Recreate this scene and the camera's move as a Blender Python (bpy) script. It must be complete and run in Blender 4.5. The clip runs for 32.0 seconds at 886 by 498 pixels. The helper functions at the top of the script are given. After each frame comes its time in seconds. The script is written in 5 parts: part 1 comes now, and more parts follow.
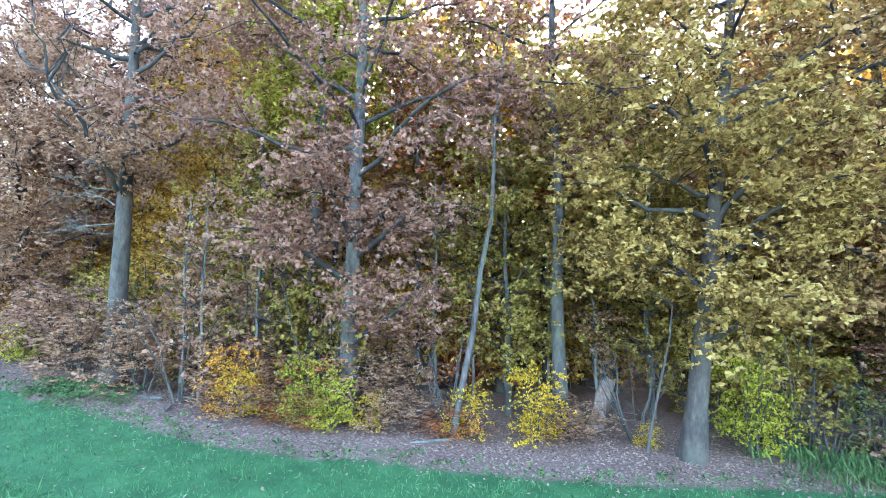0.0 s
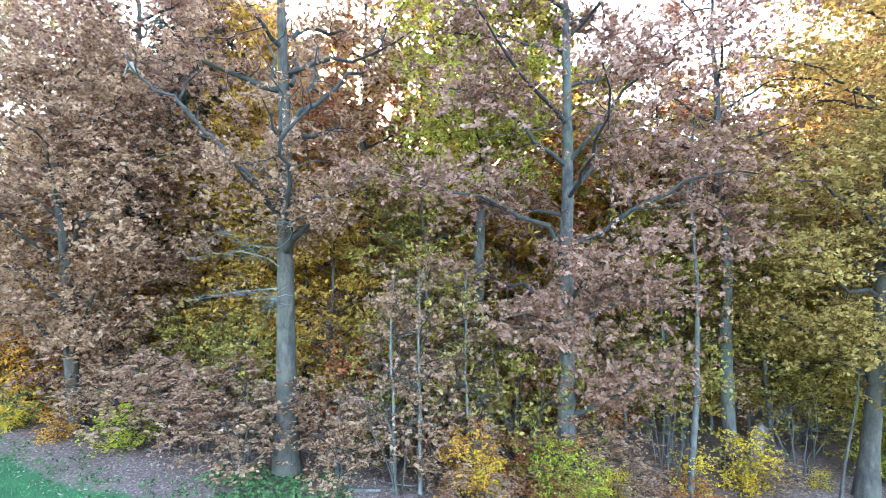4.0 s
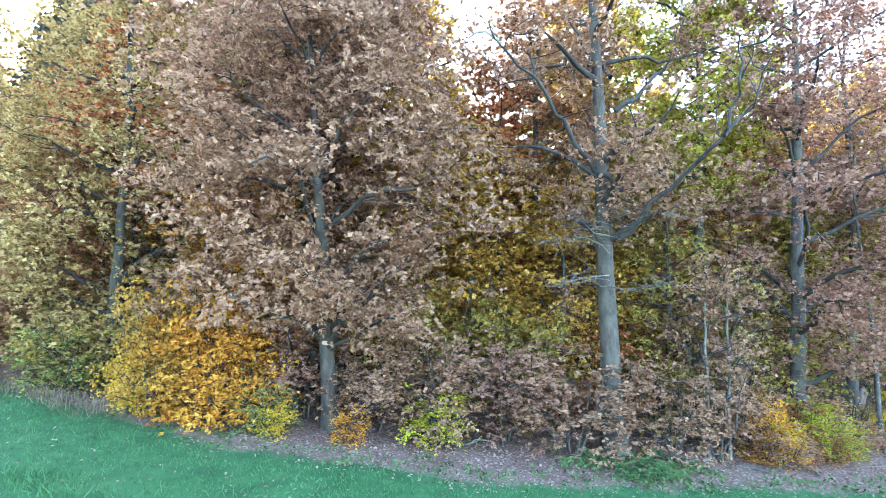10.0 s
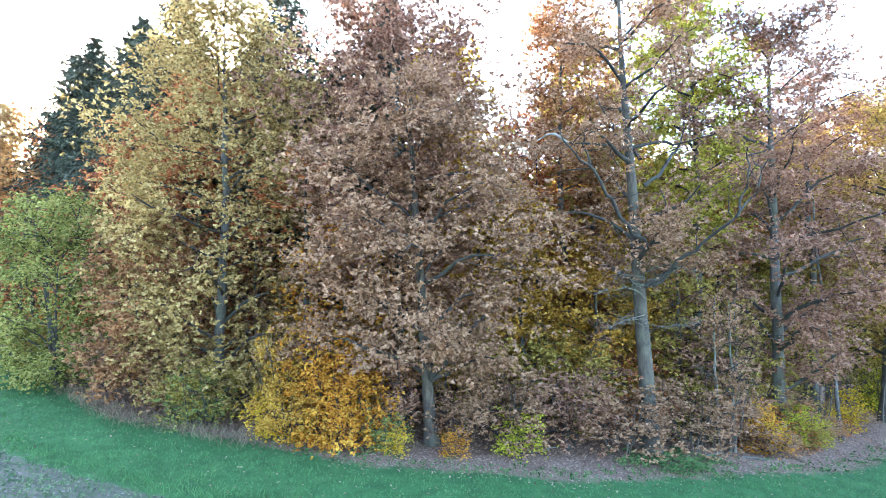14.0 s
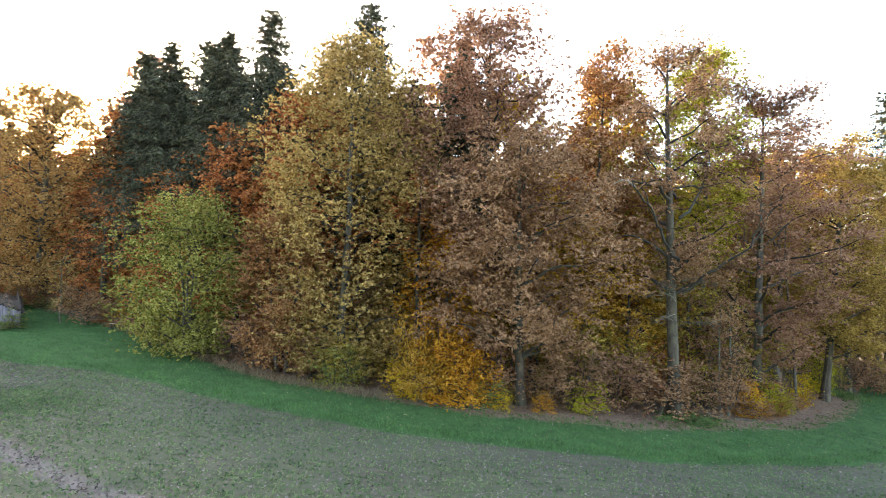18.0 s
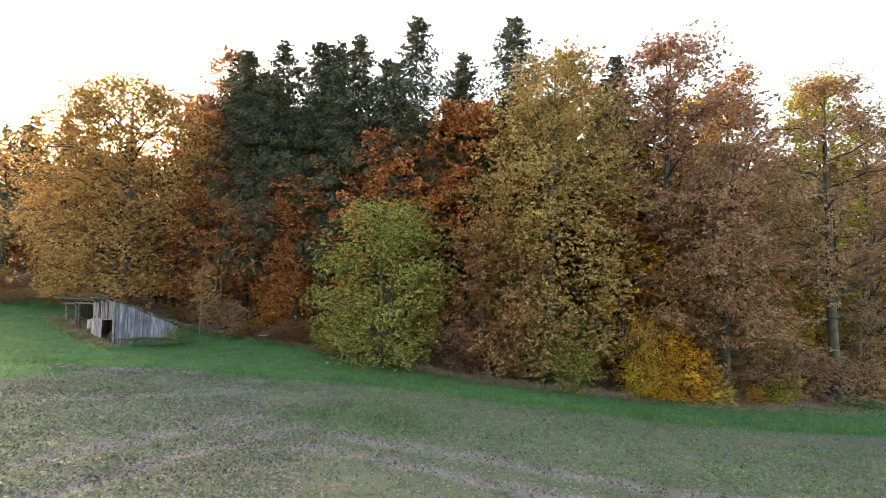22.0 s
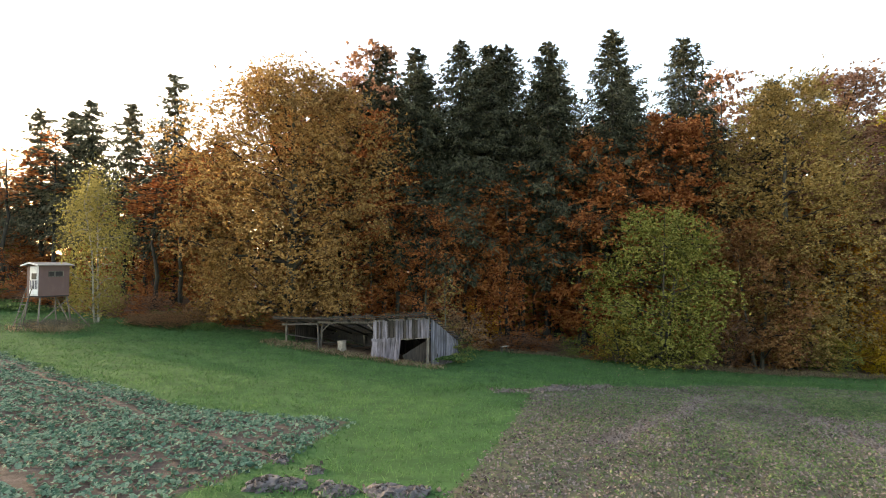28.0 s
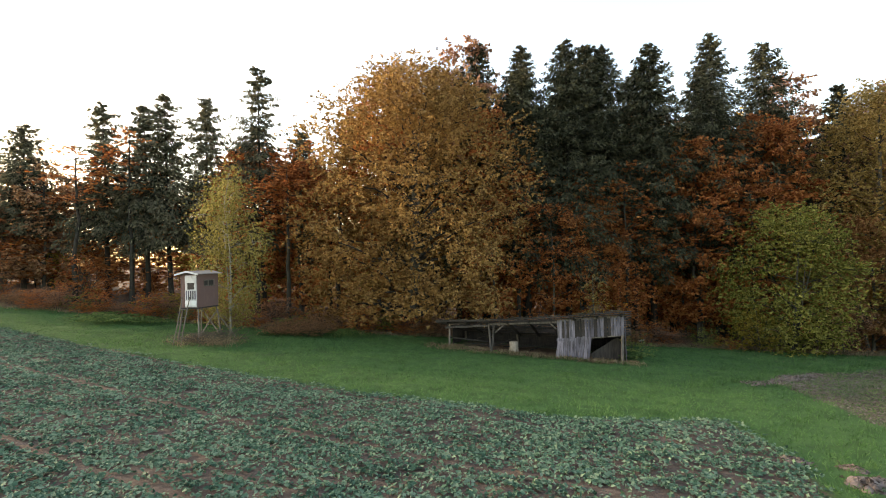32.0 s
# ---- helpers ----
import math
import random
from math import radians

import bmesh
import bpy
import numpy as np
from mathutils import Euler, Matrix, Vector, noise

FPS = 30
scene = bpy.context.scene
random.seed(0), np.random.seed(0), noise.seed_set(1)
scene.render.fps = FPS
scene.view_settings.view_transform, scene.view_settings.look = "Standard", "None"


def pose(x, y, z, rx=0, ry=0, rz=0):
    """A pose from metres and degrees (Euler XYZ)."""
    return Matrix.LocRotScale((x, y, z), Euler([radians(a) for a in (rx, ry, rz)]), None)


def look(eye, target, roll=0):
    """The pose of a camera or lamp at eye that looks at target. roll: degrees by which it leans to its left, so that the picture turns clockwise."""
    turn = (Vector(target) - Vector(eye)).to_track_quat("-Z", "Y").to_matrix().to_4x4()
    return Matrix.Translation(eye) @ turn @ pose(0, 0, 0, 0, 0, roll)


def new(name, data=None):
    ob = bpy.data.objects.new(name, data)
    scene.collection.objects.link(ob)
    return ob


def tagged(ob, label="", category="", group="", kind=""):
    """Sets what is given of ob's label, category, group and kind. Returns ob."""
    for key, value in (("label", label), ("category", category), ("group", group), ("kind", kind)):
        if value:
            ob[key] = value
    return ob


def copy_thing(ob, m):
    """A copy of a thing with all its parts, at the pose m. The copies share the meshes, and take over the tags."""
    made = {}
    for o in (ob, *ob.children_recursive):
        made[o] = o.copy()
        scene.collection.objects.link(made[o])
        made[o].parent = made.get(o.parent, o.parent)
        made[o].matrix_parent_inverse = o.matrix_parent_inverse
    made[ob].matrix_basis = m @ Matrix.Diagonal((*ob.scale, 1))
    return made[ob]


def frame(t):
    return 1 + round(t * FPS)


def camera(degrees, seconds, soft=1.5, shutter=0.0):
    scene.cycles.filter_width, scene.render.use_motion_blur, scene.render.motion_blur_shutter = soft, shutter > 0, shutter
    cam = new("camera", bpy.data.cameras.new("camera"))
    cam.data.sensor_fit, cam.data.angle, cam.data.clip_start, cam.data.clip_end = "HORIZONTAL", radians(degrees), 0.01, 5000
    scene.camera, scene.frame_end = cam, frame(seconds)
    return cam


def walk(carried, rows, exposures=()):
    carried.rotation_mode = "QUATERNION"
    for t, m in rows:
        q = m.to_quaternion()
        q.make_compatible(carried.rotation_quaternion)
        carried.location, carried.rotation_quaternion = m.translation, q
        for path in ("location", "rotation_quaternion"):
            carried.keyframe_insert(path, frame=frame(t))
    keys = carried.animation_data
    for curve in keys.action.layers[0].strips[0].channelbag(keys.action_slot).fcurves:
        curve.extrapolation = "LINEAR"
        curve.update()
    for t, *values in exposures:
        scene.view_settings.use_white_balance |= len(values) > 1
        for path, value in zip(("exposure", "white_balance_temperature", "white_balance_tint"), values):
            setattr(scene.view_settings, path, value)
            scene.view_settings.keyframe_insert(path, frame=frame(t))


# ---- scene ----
cam = camera(82.1, 32.0, soft=0.6)
PATH = [
    (0, (74.91, 13.88, -1.53), (67.67, 20.71, -0.49), 0.09),
    (0.5, (74.05, 13.03, -1.26), (67.13, 20.20, -0.41), 0.35),
    (1, (73.11, 12.15, -0.98), (66.35, 19.49, -0.30), 0.12),
    (1.5, (72.12, 11.25, -0.66), (65.49, 18.72, -0.16), -0.21),
    (2, (71.11, 10.42, -0.29), (64.78, 18.15, 0.15), -0.32),
    (2.5, (70.11, 9.65, 0.11), (64.10, 17.63, 0.56), -0.40),
    (3, (69.10, 8.98, 0.49), (63.38, 17.17, 1.04), -0.47),
    (3.5, (68.14, 8.37, 0.81), (62.69, 16.73, 1.45), -0.64),
    (4, (67.24, 7.72, 1.05), (62.05, 16.24, 1.69), -0.38),
    (4.5, (66.39, 7.07, 1.22), (61.43, 15.73, 1.79), 0.04),
    (5, (65.55, 6.44, 1.33), (60.80, 15.23, 1.81), 0.54),
    (5.5, (64.67, 5.86, 1.38), (60.14, 14.76, 1.78), 1.04),
    (6, (63.73, 5.35, 1.38), (59.43, 14.37, 1.72), 1.13),
    (6.5, (62.72, 4.90, 1.35), (58.67, 14.03, 1.66), 1.09),
    (7, (61.66, 4.47, 1.30), (57.75, 13.67, 1.62), 0.85),
    (7.5, (60.59, 4.06, 1.23), (56.93, 13.36, 1.60), 0.66),
    (8, (59.51, 3.67, 1.15), (56.11, 13.07, 1.54), 0.67),
    (8.5, (58.38, 3.31, 1.08), (55.24, 12.80, 1.50), 0.69),
    (9, (57.22, 2.97, 1.00), (54.22, 12.49, 1.46), 0.56),
    (9.5, (56.13, 2.63, 0.94), (53.47, 12.26, 1.43), 0.65),
    (10, (55.05, 2.36, 0.89), (52.72, 12.07, 1.37), 0.71),
    (10.5, (53.94, 2.15, 0.89), (51.79, 11.90, 1.33), 0.56),
    (11, (52.93, 1.95, 0.98), (50.99, 11.75, 1.41), 0.23),
    (11.5, (52.18, 1.66, 1.17), (50.34, 11.48, 1.60), -0.53),
    (12, (51.79, 1.15, 1.43), (50.01, 10.98, 1.86), -1.03),
    (12.5, (51.73, 0.49, 1.75), (50.10, 10.34, 2.17), -0.99),
    (13, (51.82, -0.27, 2.06), (50.29, 9.60, 2.46), -0.70),
    (13.5, (51.92, -1.12, 2.32), (50.39, 8.76, 2.74), -0.68),
    (14, (51.97, -2.05, 2.52), (50.42, 7.82, 2.98), -0.80),
    (14.5, (51.93, -3.07, 2.67), (50.37, 6.80, 3.17), -0.83),
    (15, (51.76, -4.08, 2.78), (50.38, 5.81, 3.30), -0.43),
    (15.5, (51.42, -5.06, 2.87), (50.29, 4.87, 3.37), 0.13),
    (16, (50.86, -5.95, 2.93), (49.98, 4.00, 3.39), 0.81),
    (16.5, (50.06, -6.74, 2.99), (49.30, 3.23, 3.37), 1.52),
    (17, (48.97, -7.37, 3.04), (48.12, 2.59, 3.35), 1.71),
    (17.5, (47.70, -7.93, 3.09), (46.87, 2.04, 3.37), 1.71),
    (18, (46.33, -8.39, 3.12), (45.72, 1.58, 3.36), 1.80),
    (18.5, (44.84, -8.77, 3.14), (44.41, 1.22, 3.34), 1.82),
    (19, (43.25, -9.08, 3.13), (43.05, 0.92, 3.33), 1.93),
    (19.5, (41.52, -9.30, 3.11), (41.42, 0.70, 3.30), 1.90),
    (20, (39.66, -9.41, 3.08), (39.77, 0.59, 3.29), 1.98),
    (20.5, (37.73, -9.43, 3.06), (38.09, 0.56, 3.29), 1.94),
    (21, (35.75, -9.38, 3.04), (36.27, 0.60, 3.30), 1.71),
    (21.5, (33.76, -9.25, 3.02), (34.53, 0.72, 3.30), 1.55),
    (22, (31.76, -9.05, 3.02), (32.67, 0.90, 3.33), 1.28),
    (22.5, (29.79, -8.83, 3.02), (30.92, 1.10, 3.34), 1.22),
    (23, (27.90, -8.60, 3.02), (29.22, 1.31, 3.33), 1.10),
    (23.5, (26.10, -8.35, 3.01), (27.54, 1.54, 3.35), 0.93),
    (24, (24.36, -8.10, 3.02), (26.09, 1.75, 3.34), 1.10),
    (24.5, (22.64, -7.80, 3.05), (24.66, 1.99, 3.35), 1.16),
    (25, (20.87, -7.45, 3.10), (23.03, 2.31, 3.41), 0.89),
    (25.5, (19.08, -7.06, 3.17), (21.40, 2.66, 3.47), 0.64),
    (26, (17.30, -6.63, 3.22), (19.80, 3.05, 3.50), 0.41),
    (26.5, (15.56, -6.15, 3.25), (18.25, 3.47, 3.55), 0.20),
    (27, (13.88, -5.63, 3.24), (16.78, 3.93, 3.59), 0.04),
    (27.5, (12.25, -5.08, 3.22), (15.38, 4.41, 3.59), -0.07),
    (28, (10.68, -4.51, 3.20), (14.01, 4.91, 3.55), -0.19),
    (28.5, (9.16, -3.93, 3.18), (12.67, 5.43, 3.50), -0.33),
    (29, (7.67, -3.35, 3.18), (11.31, 5.96, 3.53), -0.38),
    (29.5, (6.24, -2.76, 3.22), (10.16, 6.43, 3.56), -0.49),
    (30, (4.84, -2.13, 3.27), (8.83, 7.04, 3.60), -0.93),
    (30.5, (3.52, -1.51, 3.35), (7.50, 7.66, 3.69), -1.50),
    (31, (2.29, -0.97, 3.44), (6.39, 8.14, 3.75), -1.54),
    (31.5, (1.13, -0.49, 3.55), (5.48, 8.51, 3.80), -1.33),
    (32, (-0.00, 0.00, 3.66), (4.37, 8.99, 3.89), -1.56),
]
walk(cam, [(t, look(eye, target, roll)) for t, eye, target, roll in PATH], [(0, 4.85, 5300, 15), (3, 4.85, 5500, 14), (6, 4.85, 5450, 12), (13, 4.65, 5330, 12), (16.5, 3.74, 6600, 14), (19, 3.5, 7800, 15), (26, 2.88, 8200, 14), (32, 2.34, 8400, 13)])

# ---- world, sun and light ----
SUN_LEFT, SUN_UP = radians(44), radians(15)
world = bpy.data.worlds.new("world")
scene.world = world
world.use_nodes = True
wn = world.node_tree
sky = wn.nodes.new("ShaderNodeTexSky")
sky.sky_type, sky.sun_disc = "NISHITA", False
sky.sun_elevation, sky.sun_rotation = SUN_UP, -SUN_LEFT
sky.air_density, sky.dust_density, sky.ozone_density = 1.0, 2.0, 1.0
wn.nodes["Background"].inputs[1].default_value = 0.15
wn.links.new(sky.outputs[0], wn.nodes["Background"].inputs[0])

sun_data = bpy.data.lights.new("sun", "SUN")
sun_data.energy, sun_data.angle, sun_data.color = 0.8, radians(3), (1.0, 0.86, 0.68)
sun = new("sun", sun_data)
sun_way = Vector((-math.sin(SUN_LEFT) * math.cos(SUN_UP), math.cos(SUN_LEFT) * math.cos(SUN_UP), math.sin(SUN_UP)))
sun.matrix_world = look(sun_way * 100, (0, 0, 0))


# ---- materials ----
def nodes_of(name):
    m = bpy.data.materials.new(name)
    m.use_nodes = True
    t = m.node_tree
    b = t.nodes["Principled BSDF"]
    return m, t, b


def link(t, a, b):
    t.links.new(a, b)


def noise_node(t, scale, detail=4.0, rough=0.55, coord=None, stretch=None):
    n = t.nodes.new("ShaderNodeTexNoise")
    n.inputs["Scale"].default_value, n.inputs["Detail"].default_value = scale, detail
    n.inputs["Roughness"].default_value = rough
    if coord is not None:
        if stretch:
            mp = t.nodes.new("ShaderNodeMapping")
            mp.inputs["Scale"].default_value = stretch
            link(t, coord, mp.inputs["Vector"])
            coord = mp.outputs[0]
        link(t, coord, n.inputs["Vector"])
    return n


def ramp(t, fac, stops):
    r = t.nodes.new("ShaderNodeValToRGB")
    e = r.color_ramp.elements
    while len(e) < len(stops):
        e.new(0.5)
    for el, (p, c) in zip(e, stops):
        el.position, el.color = p, (*c, 1)
    link(t, fac, r.inputs[0])
    return r.outputs[0]


def mix(t, fac, a, b, mode="MIX"):
    m = t.nodes.new("ShaderNodeMix")
    m.data_type, m.blend_type = "RGBA", mode
    for sock, v in ((m.inputs[0], fac), (m.inputs[6], a), (m.inputs[7], b)):
        if hasattr(v, "is_output"):
            link(t, v, sock)
        elif isinstance(v, (int, float)):
            sock.default_value = v
        else:
            sock.default_value = (*v, 1)
    return m.outputs[2]


def bump(t, b, height, strength, dist=0.02):
    n = t.nodes.new("ShaderNodeBump")
    n.inputs["Strength"].default_value, n.inputs["Distance"].default_value = strength, dist
    link(t, height, n.inputs["Height"])
    link(t, n.outputs[0], b.inputs["Normal"])


def leaf_material(name, colours, thin=0.4):
    """Leaves: each takes its own tone, with broad drifts of colour through the crown, and lets light through."""
    m, t, b = nodes_of(name)
    geo = t.nodes.new("ShaderNodeNewGeometry")
    drift = noise_node(t, 0.55, 3.0, 0.6, geo.outputs["Position"])
    add = t.nodes.new("ShaderNodeMath")
    add.operation = "MULTIPLY_ADD"
    link(t, geo.outputs["Random Per Island"], add.inputs[0])
    add.inputs[1].default_value = 0.95
    half = t.nodes.new("ShaderNodeMath")
    half.operation = "MULTIPLY_ADD"
    link(t, drift.outputs[0], half.inputs[0])
    half.inputs[1].default_value, half.inputs[2].default_value = 1.15, -0.48
    link(t, half.outputs[0], add.inputs[2])
    n = len(colours)
    col = ramp(t, add.outputs[0], [(0.08 + 0.84 * i / max(1, n - 1), c) for i, c in enumerate(colours)])
    link(t, col, b.inputs["Base Color"])
    b.inputs["Roughness"].default_value = 0.7
    b.inputs["Specular IOR Level"].default_value = 0.12
    tr = t.nodes.new("ShaderNodeBsdfTranslucent")
    link(t, col, tr.inputs[0])
    mx = t.nodes.new("ShaderNodeMixShader")
    mx.inputs[0].default_value = thin
    link(t, b.outputs[0], mx.inputs[1])
    link(t, tr.outputs[0], mx.inputs[2])
    link(t, mx.outputs[0], t.nodes["Material Output"].inputs[0])
    return m


def bark_material(name, dark, light, moss):
    m, t, b = nodes_of(name)
    tex = t.nodes.new("ShaderNodeTexCoord")
    fine = noise_node(t, 9.0, 6.0, 0.65, tex.outputs["Object"], (1, 1, 0.22))
    broad = noise_node(t, 0.9, 3.0, 0.5, tex.outputs["Object"])
    col = ramp(t, fine.outputs[0], [(0.3, dark), (0.7, light)])
    patch = ramp(t, broad.outputs[0], [(0.45, (0, 0, 0)), (0.62, (1, 1, 1))])
    col = mix(t, patch, col, moss)
    spots = noise_node(t, 3.4, 5.0, 0.7, tex.outputs["Object"], (1, 1, 0.55))
    col = mix(t, 1.0, col, ramp(t, spots.outputs[0], [(0.34, (0.42, 0.4, 0.37)), (0.5, (0.95, 0.95, 0.92)), (0.68, (1.35, 1.38, 1.3))]), "MULTIPLY")
    link(t, col, b.inputs["Base Color"])
    b.inputs["Roughness"].default_value = 0.9
    bump(t, b, fine.outputs[0], 0.8, 0.03)
    return m


def wood_material(name, dark, light, stretch, stain=(0.05, 0.045, 0.04)):
    """Weathered boards: grain along the board, each board its own tone."""
    m, t, b = nodes_of(name)
    tex, info = t.nodes.new("ShaderNodeTexCoord"), t.nodes.new("ShaderNodeObjectInfo")
    grain = noise_node(t, 14.0, 5.0, 0.6, tex.outputs["Object"], stretch)
    spots = noise_node(t, 1.6, 4.0, 0.6, tex.outputs["Object"])
    col = ramp(t, grain.outputs[0], [(0.3, dark), (0.68, light)])
    tone = ramp(t, info.outputs["Random"], [(0.0, (0.5, 0.5, 0.52)), (0.6, (0.95, 0.95, 0.95)), (1.0, (1.3, 1.28, 1.24))])
    col = mix(t, 1.0, col, tone, "MULTIPLY")
    dirt = ramp(t, spots.outputs[0], [(0.5, (0, 0, 0)), (0.75, (0.7, 0.7, 0.7))])
    col = mix(t, dirt, col, stain)
    link(t, col, b.inputs["Base Color"])
    b.inputs["Roughness"].default_value = 0.85
    bump(t, b, grain.outputs[0], 0.5, 0.006)
    return m


def paint_material(name, colour, wear=(0.2, 0.17, 0.15), rough=0.7):
    m, t, b = nodes_of(name)
    tex = t.nodes.new("ShaderNodeTexCoord")
    n = noise_node(t, 5.0, 5.0, 0.65, tex.outputs["Object"], (1, 1, 0.4))
    f = ramp(t, n.outputs[0], [(0.52, (0, 0, 0)), (0.8, (0.8, 0.8, 0.8))])
    link(t, mix(t, f, colour, wear), b.inputs["Base Color"])
    b.inputs["Roughness"].default_value = rough
    bump(t, b, n.outputs[0], 0.25, 0.004)
    return m


LEAF = {
    "oak_brown": leaf_material("oak_brown", [(0.165, 0.09, 0.046), (0.255, 0.14, 0.072), (0.375, 0.217, 0.119), (0.45, 0.28, 0.162)], 0.5),
    "oak_purple": leaf_material("oak_purple", [(0.15, 0.074, 0.043), (0.23, 0.117, 0.069), (0.325, 0.177, 0.109), (0.395, 0.23, 0.149)], 0.5),
    "oak_yellow": leaf_material("oak_yellow", [(0.156, 0.0992, 0.024), (0.24, 0.155, 0.036), (0.38, 0.25, 0.062), (0.464, 0.327, 0.0991)], 0.5),
    "oak_olive": leaf_material("oak_olive", [(0.16, 0.107, 0.034), (0.25, 0.168, 0.052), (0.38, 0.262, 0.09), (0.464, 0.334, 0.132)], 0.5),
    "oak_orange": leaf_material("oak_orange", [(0.15, 0.083, 0.031), (0.24, 0.134, 0.045), (0.36, 0.214, 0.075), (0.44, 0.275, 0.108)], 0.36),
    "rust": leaf_material("rust", [(0.152, 0.069, 0.0288), (0.23, 0.105, 0.042), (0.34, 0.17, 0.07), (0.41, 0.226, 0.102)], 0.48),
    "lime_oak": leaf_material("lime_oak", [(0.14, 0.128, 0.016), (0.29, 0.258, 0.028), (0.42, 0.365, 0.048), (0.52, 0.445, 0.085)], 0.5),
    "beech_orange": leaf_material("beech_orange", [(0.22, 0.075, 0.01), (0.44, 0.175, 0.018), (0.60, 0.29, 0.03), (0.70, 0.42, 0.06)], 0.5),
    "beech_red": leaf_material("beech_red", [(0.15, 0.046, 0.018), (0.29, 0.095, 0.033), (0.43, 0.155, 0.052), (0.54, 0.235, 0.085)], 0.48),
    "yellow": leaf_material("yellow", [(0.26, 0.15, 0.008), (0.46, 0.29, 0.012), (0.62, 0.42, 0.025), (0.72, 0.53, 0.06)], 0.5),
    "ochre": leaf_material("ochre", [(0.19, 0.1, 0.012), (0.36, 0.196, 0.023), (0.51, 0.295, 0.042), (0.62, 0.4, 0.085)], 0.52),
    "moss": leaf_material("moss", [(0.115, 0.09, 0.018), (0.22, 0.166, 0.03), (0.34, 0.258, 0.05), (0.45, 0.352, 0.085)], 0.52),
    "yellow_green": leaf_material("yellow_green", [(0.12, 0.13, 0.01), (0.27, 0.27, 0.018), (0.42, 0.39, 0.03), (0.55, 0.49, 0.06)], 0.5),
    "green": leaf_material("green", [(0.06, 0.085, 0.02), (0.13, 0.16, 0.04), (0.22, 0.24, 0.065), (0.31, 0.31, 0.1)], 0.4),
    "willow": leaf_material("willow", [(0.055, 0.065, 0.012), (0.145, 0.148, 0.03), (0.25, 0.24, 0.055), (0.36, 0.33, 0.1)], 0.4),
    "birch": leaf_material("birch", [(0.11, 0.098, 0.03), (0.2, 0.176, 0.05), (0.29, 0.25, 0.08), (0.38, 0.33, 0.128)], 0.45),
    "needle": leaf_material("needle", [(0.018, 0.02, 0.012), (0.04, 0.044, 0.025), (0.07, 0.074, 0.044), (0.11, 0.109, 0.068)], 0.2),
    "pine": leaf_material("pine", [(0.038, 0.042, 0.026), (0.078, 0.082, 0.05), (0.125, 0.122, 0.078), (0.18, 0.165, 0.11)], 0.3),
    "ivy": leaf_material("ivy", [(0.02, 0.042, 0.012), (0.045, 0.085, 0.024), (0.075, 0.13, 0.036), (0.12, 0.17, 0.055)], 0.25),
    "dry": leaf_material("dry", [(0.07, 0.046, 0.026), (0.14, 0.098, 0.058), (0.22, 0.165, 0.1), (0.3, 0.235, 0.15)], 0.3),
    "grass": leaf_material("grass", [(0.024, 0.062, 0.02), (0.043, 0.112, 0.033), (0.068, 0.152, 0.048), (0.104, 0.19, 0.07)], 0.3),
    "crop": leaf_material("crop", [(0.022, 0.052, 0.034), (0.045, 0.1, 0.064), (0.08, 0.15, 0.1), (0.15, 0.22, 0.15)], 0.1),
    "seedling": leaf_material("seedling", [(0.033, 0.068, 0.025), (0.062, 0.112, 0.042), (0.098, 0.15, 0.06), (0.145, 0.182, 0.085)], 0.2),
    "clod": leaf_material("clod", [(0.04, 0.031, 0.027), (0.085, 0.068, 0.06), (0.13, 0.106, 0.095), (0.19, 0.16, 0.146)], 0.0),
    "litter": leaf_material("litter", [(0.075, 0.043, 0.028), (0.16, 0.1, 0.067), (0.24, 0.158, 0.11), (0.31, 0.214, 0.155)], 0.15),
}
BARK = {
    "oak": bark_material("oak_bark", (0.021, 0.016, 0.011), (0.084, 0.064, 0.045), (0.06, 0.052, 0.034)),
    "dark": bark_material("dark_bark", (0.03, 0.025, 0.02), (0.10, 0.085, 0.07), (0.07, 0.07, 0.045)),
    "limb": bark_material("limb_bark", (0.014, 0.011, 0.009), (0.055, 0.045, 0.035), (0.035, 0.034, 0.022)),
    "pale": bark_material("pale_bark", (0.06, 0.053, 0.042), (0.19, 0.172, 0.14), (0.12, 0.125, 0.085)),
    "birch": bark_material("birch_bark", (0.08, 0.07, 0.06), (0.42, 0.40, 0.36), (0.26, 0.25, 0.2)),
}


# ---- geometry helpers ----
def part(name, data, material, parent=None, label=""):
    """Links a mesh (or a bmesh) as one object, under a thing or under a part."""
    if isinstance(data, bmesh.types.BMesh):
        me = bpy.data.meshes.new(name)
        data.to_mesh(me)
        data.free()
        data = me
    ob = new(name, data)
    if material and not data.materials:
        data.materials.append(material)
    if parent:
        ob.parent = parent
    return tagged(ob, label)


def thing(name, m, label, category, group="", kind=""):
    ob = new(name)
    ob.empty_display_size = 0.2
    ob.matrix_world = m
    return tagged(ob, label, category, group, kind)


def quads_mesh(name, verts, quads, smooth=False):
    """A mesh out of arrays of corners and four-sided faces."""
    me = bpy.data.meshes.new(name)
    verts, quads = np.asarray(verts, np.float32).reshape(-1, 3), np.asarray(quads, np.int32).reshape(-1, 4)
    me.vertices.add(len(verts))
    me.vertices.foreach_set("co", verts.ravel())
    me.loops.add(quads.size)
    me.loops.foreach_set("vertex_index", quads.ravel())
    me.polygons.add(len(quads))
    me.polygons.foreach_set("loop_start", np.arange(0, quads.size, 4, dtype=np.int32))
    me.polygons.foreach_set("use_smooth", np.full(len(quads), smooth))
    me.update(calc_edges=True)
    return me


